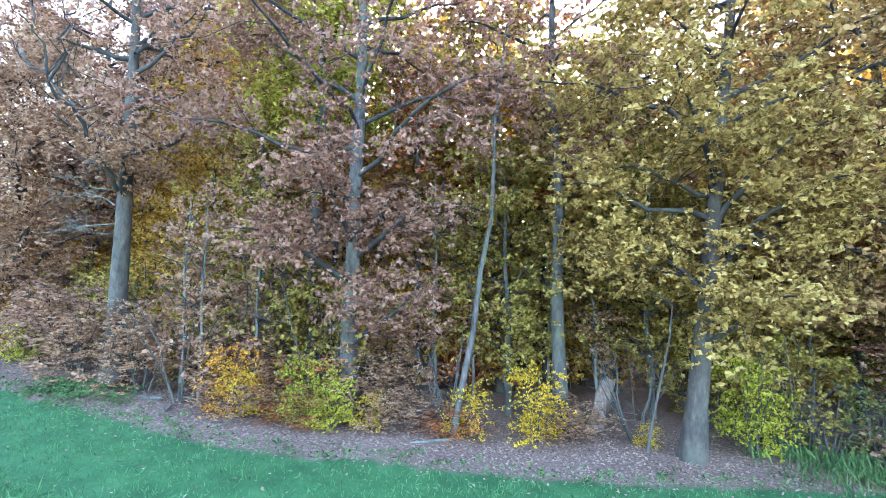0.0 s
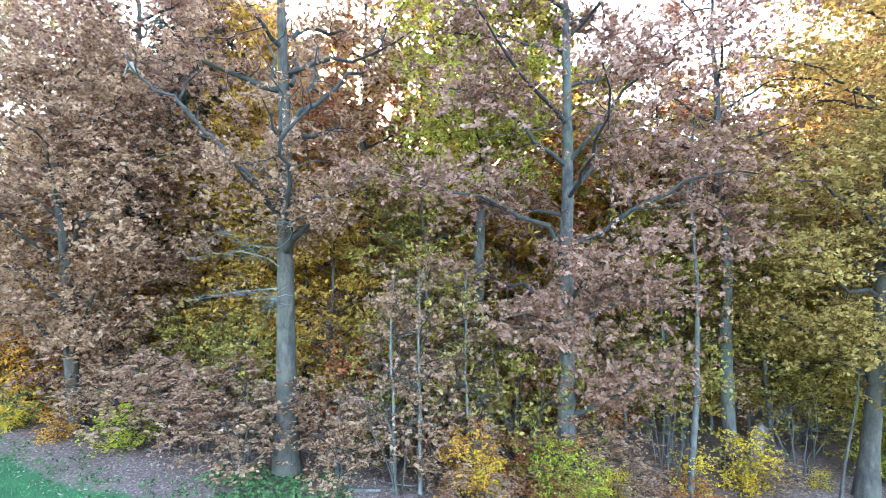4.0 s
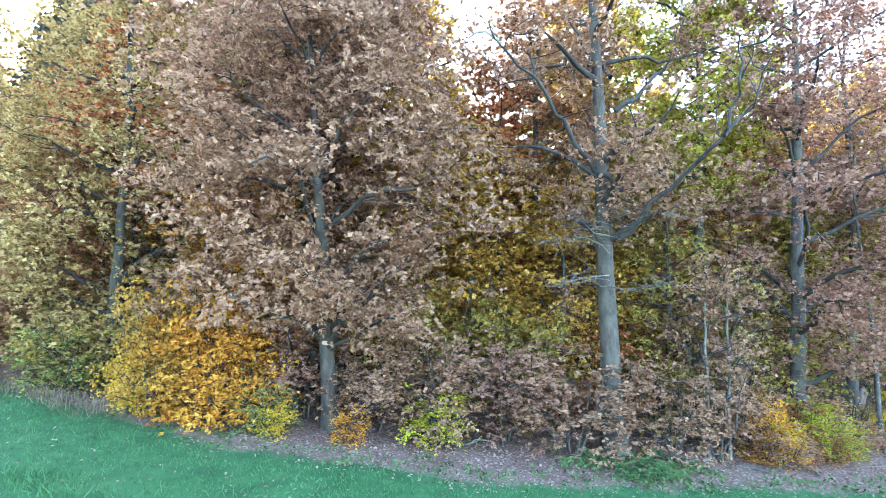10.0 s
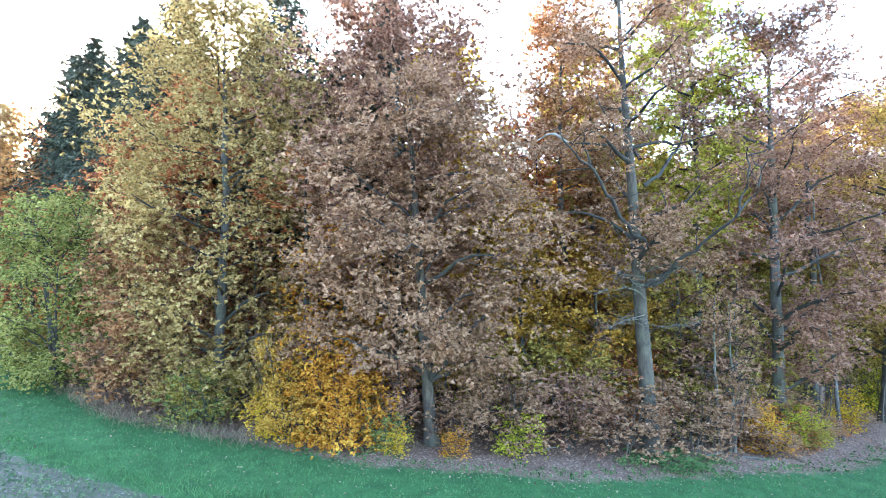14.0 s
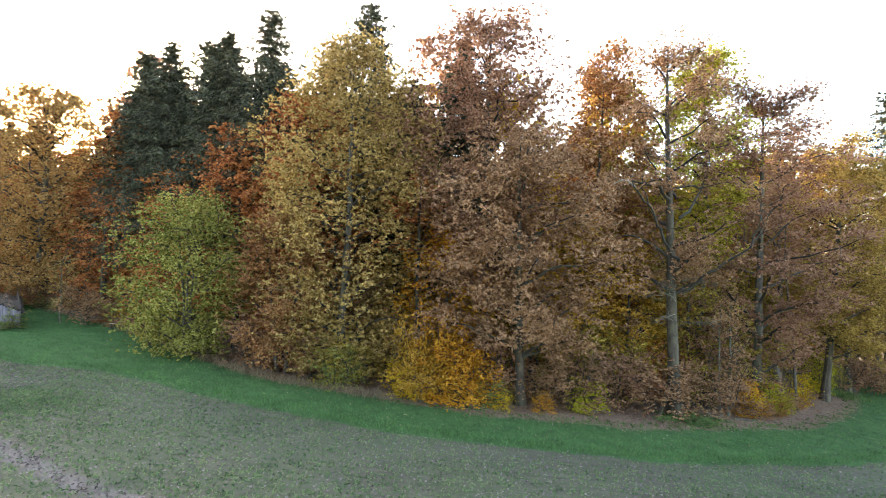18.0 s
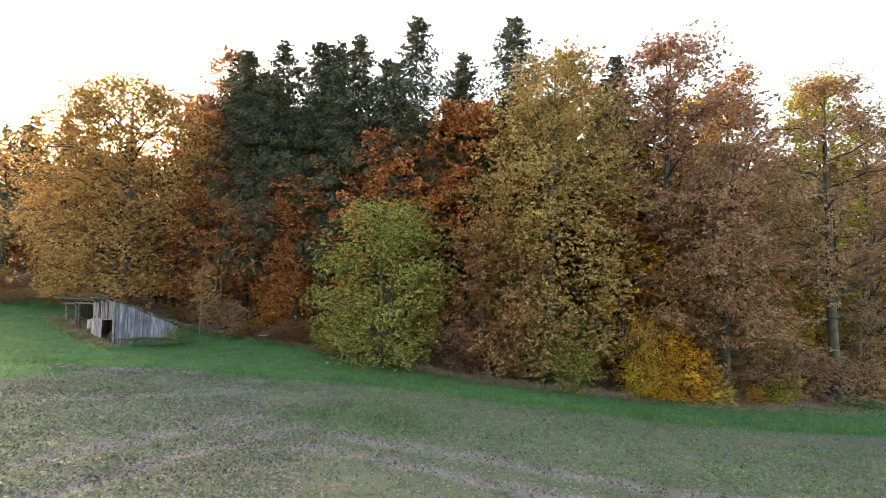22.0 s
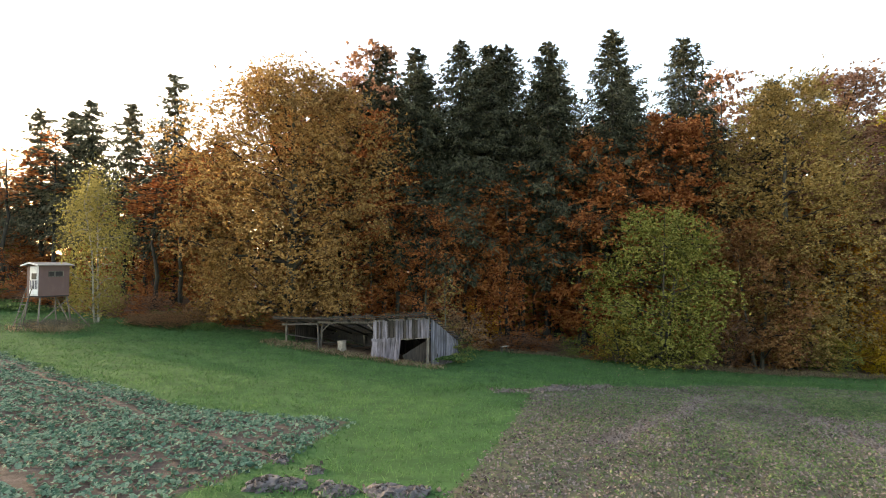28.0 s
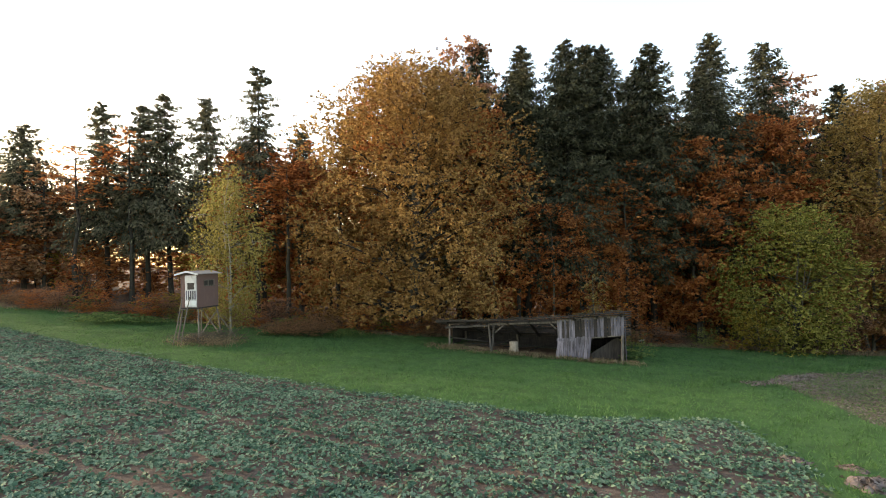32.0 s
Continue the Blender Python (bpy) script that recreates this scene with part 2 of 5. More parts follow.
class Tubes:
    """Gathers tapered, bent tubes for trunks, limbs and twigs."""

    def __init__(self):
        self.v, self.q, self.n = [], [], 0

    def add(self, pts, radii, sides=7):
        pts, radii = np.asarray(pts, float), np.asarray(radii, float)
        d = np.gradient(pts, axis=0)
        d /= np.linalg.norm(d, axis=1)[:, None] + 1e-9
        ref = np.where(np.abs(d[:, 2:3]) > 0.9, (1.0, 0, 0), (0, 0, 1.0))
        a = np.cross(d, ref)
        a /= np.linalg.norm(a, axis=1)[:, None] + 1e-9
        b = np.cross(d, a)
        w = np.linspace(0, 2 * np.pi, sides, endpoint=False)
        ring = pts[:, None] + radii[:, None, None] * (np.cos(w)[None, :, None] * a[:, None] + np.sin(w)[None, :, None] * b[:, None])
        k, j = np.meshgrid(np.arange(len(pts) - 1), np.arange(sides), indexing="ij")
        j2 = (j + 1) % sides
        q = np.stack([k * sides + j, k * sides + j2, (k + 1) * sides + j2, (k + 1) * sides + j], -1).reshape(-1, 4) + self.n
        self.v.append(ring.reshape(-1, 3))
        self.q.append(q)
        self.n += ring.shape[0] * sides

    def mesh(self, name):
        return quads_mesh(name, np.concatenate(self.v), np.concatenate(self.q), True)


def leaf_mesh(name, centres, length, rng, wide=0.62, droop=0.0, flat=0.5, along=None):
    """Leaves as bent four-cornered blades round the centres."""
    n = len(centres)
    axis = rng.normal(size=(n, 3)) if along is None else along + rng.normal(size=(n, 3)) * 0.35
    axis[:, 2] = axis[:, 2] * (1 - flat * 0.4) - droop
    axis /= np.linalg.norm(axis, axis=1)[:, None]
    nor = rng.normal(size=(n, 3)) * (1 - flat) + np.array([0, -0.25, flat + 0.15])
    side = np.cross(axis, nor)
    side /= np.linalg.norm(side, axis=1)[:, None] + 1e-9
    up = np.cross(side, axis)
    ln = (length * rng.uniform(0.65, 1.3, n))[:, None]
    wd = ln * wide * rng.uniform(0.8, 1.2, n)[:, None]
    bend = up * ln * rng.uniform(-0.05, 0.22, n)[:, None]
    v = np.stack([centres - axis * ln / 2, centres + side * wd / 2 + bend, centres + axis * ln / 2, centres - side * wd / 2 + bend], 1)
    return quads_mesh(name, v, np.arange(4 * n).reshape(-1, 4))


def bent(a, b, rng, n=6, sway=0.08, rise=0.0):
    """A wandering line from a to b."""
    a, b = np.asarray(a, float), np.asarray(b, float)
    s = np.linspace(0, 1, n)[:, None]
    ln = np.linalg.norm(b - a)
    p = a + (b - a) * s
    off = np.cumsum(rng.normal(size=(n, 3)) * sway * ln / n, 0)
    p += off * np.sin(np.pi * s) ** 0.5
    p[:, 2] += (np.sin(np.pi * s[:, 0]) * rise * ln)
    p[0], p[-1] = a, b
    return p


OAK = lambda u: (0.34 + 0.66 * np.sin(np.pi * np.clip(0.08 + 0.80 * u, 0, 1)) ** 0.8) * (1 - 0.55 * u ** 4)
EGG = lambda u: np.sin(np.pi * np.clip(0.14 + 0.80 * u, 0, 1)) ** 0.75
DOME = lambda u: np.sqrt(np.clip(1 - u ** 3.4, 0.04, 1)) * (0.74 + 0.26 * np.clip(u / 0.3, 0, 1))


def crown_tree(seed, height, crown_base, radius, trunk_r, clumps, per, leaf, size=0.19, profile=OAK, spread=0.34, lean=(0, 0), limbs=14, stems=1, droop=0.15, fill=0.45, sides=9, up=0.35, fine=(6, 4), twigs=5, flat=0.5, sway=0.05):
    """Meshes of a broadleaf tree with its foot at the origin: (trunk, branches, crown)."""
    rng = np.random.default_rng(seed)
    wood, boughs = Tubes(), Tubes()
    centres = []
    tops = []
    for k in range(stems):
        off = np.array([0, 0, 0]) if stems == 1 else np.array([*rng.normal(size=2) * 0.25 * radius * 0.25, 0])
        tip = np.array([lean[0] + off[0] * 5, lean[1] + off[1] * 5, height * (1 if k == 0 else rng.uniform(0.65, 0.95)) * 0.97])
        p = bent(off + (0, 0, -0.25), tip, rng, 12, sway)
        s = np.linspace(0, 1, 12)
        r = trunk_r * (1 - s) ** 0.75 * (1 + 0.55 * np.exp(-s * 26)) + 0.012
        wood.add(p, r / (stems ** 0.4), sides)
        tops.append(p)
    ends = []
    for i in range(limbs):
        p = tops[i % stems]
        u = (i + rng.uniform(0.1, 0.9)) / limbs
        z_tip = crown_base + u * (height - crown_base)
        z0 = np.clip(z_tip - up * radius * rng.uniform(0.5, 1.2), crown_base * 0.55, height * 0.93)
        k = np.interp(z0, p[:, 2], np.arange(len(p)))
        root = np.array([np.interp(k, np.arange(len(p)), p[:, a]) for a in range(3)])
        w = i * 2.399963 + rng.normal() * 0.35
        ext = radius * profile(u) * rng.uniform(0.72, 1.02)
        tip = np.array([root[0] * 0.6 + math.cos(w) * ext, root[1] * 0.6 + math.sin(w) * ext, z_tip + rng.normal() * 0.25])
        line = bent(root, tip, rng, 8, 0.22, rng.uniform(0.02, 0.12))
        r0 = trunk_r * (0.42 - 0.26 * u) * rng.uniform(0.8, 1.15)
        boughs.add(line, np.linspace(r0, 0.014, 8), fine[0])
        for j in range(twigs):
            s = rng.uniform(0.3, 1.0)
            q = line[min(7, int(s * 7))]
            e = q + rng.normal(size=3) * np.array([1, 1, 0.6]) * ext * 0.26
            boughs.add(bent(q, e, rng, 5, 0.25), np.linspace(max(0.012, r0 * 0.35 * (1.1 - s)), 0.006, 5), fine[1])
            ends += [e, (q + e) / 2]
        ends += [line[-1], line[-2], line[-3]]
    ends = np.array(ends)
    n_fill = int(clumps * fill)
    u = rng.uniform(0, 1, n_fill)
    w = rng.uniform(0, 2 * np.pi, n_fill)
    wob = 1 + 0.20 * np.sin(3 * w + seed) * np.sin(7 * u + seed) + 0.16 * np.sin(5 * w + 2 * seed + 13 * u)
    rr = radius * profile(u) * wob * rng.uniform(0.45, 1.0, n_fill) ** 0.5
    shell = np.stack([np.cos(w) * rr + lean[0] * u, np.sin(w) * rr + lean[1] * u, crown_base + u * (height - crown_base)], 1)
    pick = ends[rng.integers(0, len(ends), clumps - n_fill)] + rng.normal(size=(clumps - n_fill, 3)) * 0.22
    cl = np.concatenate([pick, shell])
    size_c = rng.uniform(0.45, 1.45, len(cl)) * spread
    # leaves stand in small sprays round the ends of the twigs
    sprays = max(1, round(per / 6))
    ends = np.repeat(cl, sprays, 0) + rng.normal(size=(len(cl) * sprays, 3)) * np.repeat(size_c, sprays)[:, None] * np.array([1, 1, flat])
    ends = ends[ends[:, 2] > 0.1]
    way = np.repeat(rng.normal(size=(len(ends), 3)) * 0.5, 6, 0) + rng.normal(size=(len(ends) * 6, 3)) * np.array([1, 1, 0.55])
    way /= np.linalg.norm(way, axis=1)[:, None] + 1e-9
    pts = np.repeat(ends, 6, 0) + way * size * rng.uniform(0.35, 0.75, (len(way), 1))
    return wood.mesh("trunk"), boughs.mesh("branch"), leaf_mesh("crown", pts, size, rng, droop=droop, flat=0.45, along=way), leaf


def conifer(seed, height, bare, radius, trunk_r, leaf="needle", rows=58, ragged=0.2, size=0.34):
    """Meshes of a spruce or pine: straight trunk, boughs all round it that hang a little, set with needled twigs."""
    rng = np.random.default_rng(seed)
    wood, boughs = Tubes(), Tubes()
    p = bent((0, 0, -0.2), (rng.normal() * 0.3, rng.normal() * 0.3, height), rng, 10, 0.015)
    wood.add(p, np.linspace(trunk_r, 0.02, 10), 8)
    pts, way = [], []
    for i in range(rows * 6):
        u = ((i + rng.uniform(0, 6)) / (rows * 6 + 6)) ** 1.05
        z = bare + (height - bare) * u
        w = i * 2.399963 + rng.normal() * 0.4
        ln = (radius * 1.15 * (1 - u) ** 0.68 * (0.6 + 0.4 * min(1, 4 * u + 0.4)) + 0.14) * np.clip(1 + ragged * rng.normal(), 0.4, 1.5)
        if rng.random() < ragged * 0.3:
            continue
        root = np.array([np.interp(z, p[:, 2], p[:, 0]), np.interp(z, p[:, 2], p[:, 1]), z])
        tip = root + np.array([math.cos(w) * ln, math.sin(w) * ln, ln * (-0.34 + 0.62 * u * u)])
        line = bent(root, tip, rng, 5, 0.06, -0.05)
        boughs.add(line, np.linspace(0.03 * (1.2 - u), 0.006, 5), 3)
        m = int(24 + 54 * ln / max(radius, 0.1))
        s = rng.uniform(0.12, 1.0, m)
        at = np.stack([np.interp(s * 4, np.arange(5), line[:, a]) for a in range(3)], 1)
        d = (tip - root) / ln
        side = np.array([-d[1], d[0], 0])
        sg = rng.choice([-1, 1], m)
        at += side * (sg * rng.uniform(0.0, 0.34, m) * ln * (1.15 - s))[:, None]
        at[:, 2] -= rng.uniform(0, 0.3, m) * ln * 0.5
        pts.append(at)
        way.append(d * 0.5 + side * sg[:, None] * 0.5 + np.array([0, 0, -0.5]))
    pts, way = np.concatenate(pts), np.concatenate(way)
    return wood.mesh("trunk"), boughs.mesh("branch"), leaf_mesh("foliage", pts, size, rng, wide=0.27, flat=0.3, along=way), leaf


def plant(name, meshes, m, bark, label, category, group="", top="crown"):
    trunk, boughs, crown, leaf = meshes
    ob = thing(name, m, label, category, group)
    part("trunk", trunk, BARK[bark], ob)
    tagged(part("branch", boughs, BARK["birch" if bark == "birch" else "limb"], ob), kind="stuff")
    tagged(part(top, crown, LEAF[leaf], ob), kind="stuff")
    return ob


def ground_z(x, y):
    """The lie of the land: a slope that falls away to the right of the hide."""
    x, y = np.clip(x, -40, 90), np.clip(y, -25, 48)
    return 0.274 - 0.0561 * x - 0.0531 * y - 3.5e-05 * x * x - 7.04e-04 * x * y + 1.698e-03 * y * y


def relief(x, y):
    """Small humps and hollows on the lie of the land."""
    return 0.03 * np.sin(x * 1.9 + 1.3 * np.sin(y * 1.1)) * np.sin(y * 2.3 + np.sin(x * 0.7)) + 0.05 * np.sin(x * 0.43 + 2 * np.sin(y * 0.31)) * np.sin(y * 0.52 + 1.0)


def stand(x, y, turn=0.0, sink=0.0):
    return pose(x, y, float(ground_z(x, y) + relief(x, y)) - sink, 0, 0, turn)


# ---- ground ----
SOIL_TOP = np.array([(8, 13.2), (20, 12.2), (24, 12.9), (27.5, 12.7), (30, 13.2), (35, 11.3), (40, 9.9), (44, 9.2), (53, 9.4), (61, 12.1), (70, 17.5), (90, 30)])
SOIL_LEFT = np.array([(-25, -8.5), (-3, 8.2), (3.1, 13.2), (7.2, 16.4), (12.2, 20.1), (20, 24)])
CROP_EDGE = np.array([(-30, -20), (-1, 4.5), (5, 9.6), (6.9, 11.4), (9.2, 12.9), (10.0, 10.9), (11.1, 8.9), (16.4, 4.1), (22.7, -1.0), (32.2, -8.8), (60, -32)])
LITTER = np.array([(-40, 60), (-10, 38.6), (2, 32.0), (10, 28.8), (16, 26), (22, 23.8), (28, 20.6), (33, 17.2), (37, 14.8), (44.6, 13.7), (47, 13.1), (50, 13.4), (53.5, 13.7), (56, 15), (62.8, 17.9), (67.1, 21.5), (70.3, 24.9), (80, 38)])


def soft(d, w):
    return np.clip(d / w + 0.5, 0, 1)


def zones(x, y):
    """How far a place is soil, crop or forest floor, from 0 to 1."""
    soil = np.minimum(soft(np.interp(x, *SOIL_TOP.T) - y, 0.5), soft(x - np.interp(y, *SOIL_LEFT.T), 0.5))
    crop = soft(np.interp(y, *CROP_EDGE.T) - x, 0.8)
    litter = soft(y - np.interp(x, *LITTER.T), 1.3)
    sx, sy = (x - 11.7) * 0.701 - (y - 24.05) * 0.713, (x - 11.7) * 0.713 + (y - 24.05) * 0.701
    litter = np.maximum(litter, np.clip(2.0 - np.maximum(np.abs(sx - 4.4) / 2.6, np.abs(sy - 1.4) / 1.05), 0, 1))
    return soil, crop, litter


far_out = np.array([1500, 900, 500, 280, 160, 95, 55, 30, 16, 8, 3.5, 1.2])
gx = np.concatenate([-22 - far_out, np.arange(-22, 86, 0.27), 86 + far_out[::-1]])
gy = np.concatenate([-16 - far_out, np.arange(-16, 50, 0.27), 50 + far_out[::-1]])
X, Y = np.meshgrid(gx, gy, indexing="ij")
rough_z = relief(X, Y)


def near_line(x, y, a, b):
    """Distance from the line between two places."""
    (ax, ay), (bx, by) = a, b
    s = np.clip(((x - ax) * (bx - ax) + (y - ay) * (by - ay)) / ((bx - ax) ** 2 + (by - ay) ** 2), 0, 1)
    return np.hypot(x - ax - s * (bx - ax), y - ay - s * (by - ay))


RUTS = [((27.4, 6.8), (23.6, 1.8)), ((23.6, 1.8), (18.5, -5.0)), ((29.4, 7.2), (26.4, 2.3)), ((26.4, 2.3), (22.0, -5.0)), ((18.4, 6.0), (24.4, 9.1)), ((24.4, 9.1), (27.0, 11.0)),
        ((27.7, 7.1), (31.3, 5.1)), ((31.3, 5.1), (34.9, 3.8)), ((34.9, 3.8), (37.6, 2.6)), ((37.6, 2.6), (40.0, 2.0)), ((40.0, 2.0), (58.9, -4.6)), ((29.4, 4.5), (32.2, 3.3)), ((32.2, 3.3), (34.9, 1.9)), ((34.9, 1.9), (36.8, 1.3)), ((36.8, 1.3), (55.1, -6.7))]
rut = np.max([np.clip(1.2 - near_line(X, Y, a, b) / 0.4, 0, 1) for a, b in RUTS], 0)
rough_z = rough_z - 0.06 * rut
Z = ground_z(X, Y) + rough_z * ((np.abs(X - 30) < 60) & (np.abs(Y - 15) < 36))
i, j = np.meshgrid(np.arange(len(gx) - 1), np.arange(len(gy) - 1), indexing="ij")
N = len(gy)
ground_mesh = quads_mesh("ground", np.stack([X, Y, Z], -1), np.stack([i * N + j, (i + 1) * N + j, (i + 1) * N + j + 1, i * N + j + 1], -1), True)
for zone, values in zip(("soil", "crop", "litter", "rut"), (*zones(X, Y), rut)):
    at = ground_mesh.attributes.new(zone, "FLOAT", "POINT")
    at.data.foreach_set("value", values.ravel().astype(np.float32))


def ground_material():
    m, t, b = nodes_of("ground")
    geo = t.nodes.new("ShaderNodeNewGeometry")
    pos = geo.outputs["Position"]
    fine, mid, broad = noise_node(t, 14, 6, 0.7, pos), noise_node(t, 1.6, 5, 0.6, pos), noise_node(t, 0.22, 3, 0.5, pos)
    grass = ramp(t, mid.outputs[0], [(0.25, (0.027, 0.065, 0.02)), (0.5, (0.046, 0.118, 0.034)), (0.75, (0.078, 0.16, 0.05))])
    grass = mix(t, ramp(t, fine.outputs[0], [(0.3, (0, 0, 0)), (0.7, (0.6, 0.6, 0.6))]), grass, (0.028, 0.058, 0.022))
    earth = ramp(t, fine.outputs[0], [(0.25, (0.046, 0.036, 0.031)), (0.55, (0.115, 0.091, 0.078)), (0.8, (0.205, 0.171, 0.15))])
    rows = noise_node(t, 1.0, 4, 0.6, pos)
    turn = t.nodes.new("ShaderNodeMapping")
    turn.inputs["Rotation"].default_value, turn.inputs["Scale"].default_value = (0, 0, radians(19)), (0.5, 6.0, 1.0)
    link(t, pos, turn.inputs["Vector"])
    link(t, turn.outputs[0], rows.inputs["Vector"])
    # darker drill rows: furrow shade put into the earth colour, without relief
    earth = mix(t, ramp(t, rows.outputs[0], [(0.42, (0.75, 0.75, 0.75)), (0.6, (0, 0, 0))]), earth, (0.062, 0.047, 0.04))
    tint = ramp(t, broad.outputs[0], [(0.4, (0.34, 0.34, 0.34)), (0.64, (0.72, 0.72, 0.72))])
    tint = mix(t, ramp(t, rows.outputs[0], [(0.4, (0, 0, 0)), (0.62, (0.35, 0.35, 0.35))]), tint, (0.55, 0.55, 0.55))
    green = mix(t, tint, earth, (0.074, 0.094, 0.05))
    rutted = t.nodes.new("ShaderNodeAttribute")
    rutted.attribute_name = "rut"
    worn = mix(t, 1.0, rutted.outputs["Fac"], ramp(t, mid.outputs[0], [(0.35, (0.35, 0.35, 0.35)), (0.6, (1.0, 1.0, 1.0))]), "MULTIPLY")
    green = mix(t, worn, green, (0.185, 0.152, 0.15))
    cropsoil = mix(t, ramp(t, mid.outputs[0], [(0.35, (0.0, 0.0, 0.0)), (0.65, (0.5, 0.5, 0.5))]), earth, (0.075, 0.058, 0.046))
    floor = ramp(t, fine.outputs[0], [(0.3, (0.08, 0.048, 0.035)), (0.52, (0.18, 0.115, 0.082)), (0.75, (0.32, 0.225, 0.17))])
    col = grass
    for zone, c in (("soil", green), ("crop", cropsoil), ("litter", floor)):
        a = t.nodes.new("ShaderNodeAttribute")
        a.attribute_name = zone
        edge = t.nodes.new("ShaderNodeMath")
        edge.operation = "MULTIPLY_ADD"
        link(t, mid.outputs[0], edge.inputs[0])
        edge.inputs[1].default_value, edge.inputs[2].default_value = 0.9, -0.45
        plus = t.nodes.new("ShaderNodeMath")
        plus.operation = "ADD"
        link(t, a.outputs["Fac"], plus.inputs[0])
        link(t, edge.outputs[0], plus.inputs[1])
        col = mix(t, ramp(t, plus.outputs[0], [(0.35, (0, 0, 0)), (0.65, (1, 1, 1))]), col, c)
    link(t, col, b.inputs["Base Color"])
    b.inputs["Roughness"].default_value = 0.95
    b.inputs["Specular IOR Level"].default_value = 0.15
    bump(t, b, fine.outputs[0], 0.7, 0.05)
    return m


tagged(part("ground", ground_mesh, ground_material()), "sloping meadow, ploughed field and leafy forest floor", "ground", kind="structure")


def scatter(name, n, box, keep, leaf, size, per, label, category, spread=0.05, high=0.06, wide=0.3, upright=0.7, seed=1):
    """Small growth strewn over a stretch of ground, as one mesh."""
    rng = np.random.default_rng(seed)
    x, y = rng.uniform(box[0], box[1], n), rng.uniform(box[2], box[3], n)
    ok = rng.random(n) < keep(x, y)
    x, y = x[ok], y[ok]
    c = np.stack([x, y, ground_z(x, y) + relief(x, y)], 1)
    c = np.repeat(c, per, 0) + rng.normal(size=(len(c) * per, 3)) * np.array([spread, spread, 0]) + np.array([0, 0, high])
    along = rng.normal(size=c.shape) * np.array([1, 1, 0.3]) * (1 - upright) + np.array([0, 0, upright])
    me = leaf_mesh(name, c, size, rng, wide=wide, flat=1 - upright, along=along)
    return tagged(part(name, me, LEAF[leaf]), label, category, kind="stuff")


def grass_keep(x, y):
    s, c, l = zones(x, y)
    return (1 - s) * (1 - c) * (1 - l)


def sown(x, y):
    """A greener stretch of the field, sown more thickly."""
    d = np.hypot((x - 30.9 - 0.35 * (y - 7.8)) / 3.2, (y - 7.8) / 2.3)
    return np.clip(1.5 - d * 1.4, 0, 1)


def drill(x, y):
    """Rows of the seed drill, with thin and thick stretches."""
    row = np.abs(((x * 0.33 + y * 0.94) / 0.42) % 1 - 0.5) * 2
    drift = 0.5 + 0.5 * np.sin(x * 0.31 + 1.7 * np.sin(y * 0.45)) * np.sin(y * 0.6 + 1.1 * np.sin(x * 0.23))
    on_rut = np.max([np.clip(1.3 - near_line(x, y, a, b) / 0.33, 0, 1) for a, b in RUTS], 0)
    return zones(x, y)[0] * np.clip(1.25 - row, 0.15, 1) * (0.3 + 0.7 * drift) * (1 - 0.8 * on_rut)


def tuft_keep(x, y):
    return grass_keep(x, y) * (np.sin(x * 2.1 + 2 * np.sin(y * 1.3)) * np.sin(y * 2.7 + 1.5 * np.sin(x * 0.9)) > 0.35) * 0.8


scatter("meadow_grass", 230000, (-12, 80, 0, 38), grass_keep, "grass", 0.11, 2, "short green meadow grass along the forest edge", "grass", 0.08, 0.05, 0.14, 0.7, 2)
scatter("grass_tufts", 60000, (-8, 60, 4, 30), tuft_keep, "grass", 0.16, 4, "longer tufts of green grass in the meadow", "grass", 0.07, 0.08, 0.07, 0.75, 8)
def strip_keep(x, y):
    """The rank edge of the grass strip against the field."""
    d = y - np.interp(x, *SOIL_TOP.T)
    return grass_keep(x, y) * np.clip(1.1 - np.abs(d - 0.45) / 0.7, 0, 1) * (d > 0)


scatter("rank_grass", 42000, (16, 74, 8, 24), strip_keep, "grass", 0.26, 3, "longer green grass along the edge of the field", "grass", 0.07, 0.10, 0.06, 0.75, 11)
scatter("field_seedlings", 290000, (12, 75, -6, 22), lambda x, y: drill(x, y) * 0.8 * np.clip((x - 14) / 8, 0.15, 1), "seedling", 0.10, 2, "sparse green seedlings in rows in brown soil", "seedlings", 0.04, 0.03, 0.3, 0.5, 3)
scatter("field_seedlings", 22000, (26, 38, 2, 12), lambda x, y: sown(x, y) * zones(x, y)[0] * 0.7, "seedling", 0.11, 3, "thick green patch of seedlings in the field", "seedlings", 0.05, 0.04, 0.25, 0.6, 9)
scatter("soil_clods", 70000, (10, 75, -6, 22), lambda x, y: zones(x, y)[0] * 0.8, "clod", 0.07, 1, "crumbly brown clods of soil", "soil", 0.05, 0.015, 0.8, 0.15, 6)
scatter("soil_clods", 2200, (18.5, 24, 11, 13.6), lambda x, y: np.clip(1.2 - np.abs(y - np.interp(x, *SOIL_TOP.T)) / 0.45, 0, 1), "clod", 0.10, 2, "rough dark clods along the field's edge", "soil", 0.06, 0.05, 0.8, 0.3, 10)
def rut_keep(x, y):
    """Churned soil on the wheel tracks, in bars across them."""
    d = np.min([near_line(x, y, a, b) for a, b in RUTS], 0)
    return np.clip(1.25 - d / 0.36, 0, 1) * (0.25 + 0.75 * (np.sin((x * 0.7 + y * 0.7) * 19) > -0.1)) * zones(x, y)[0]


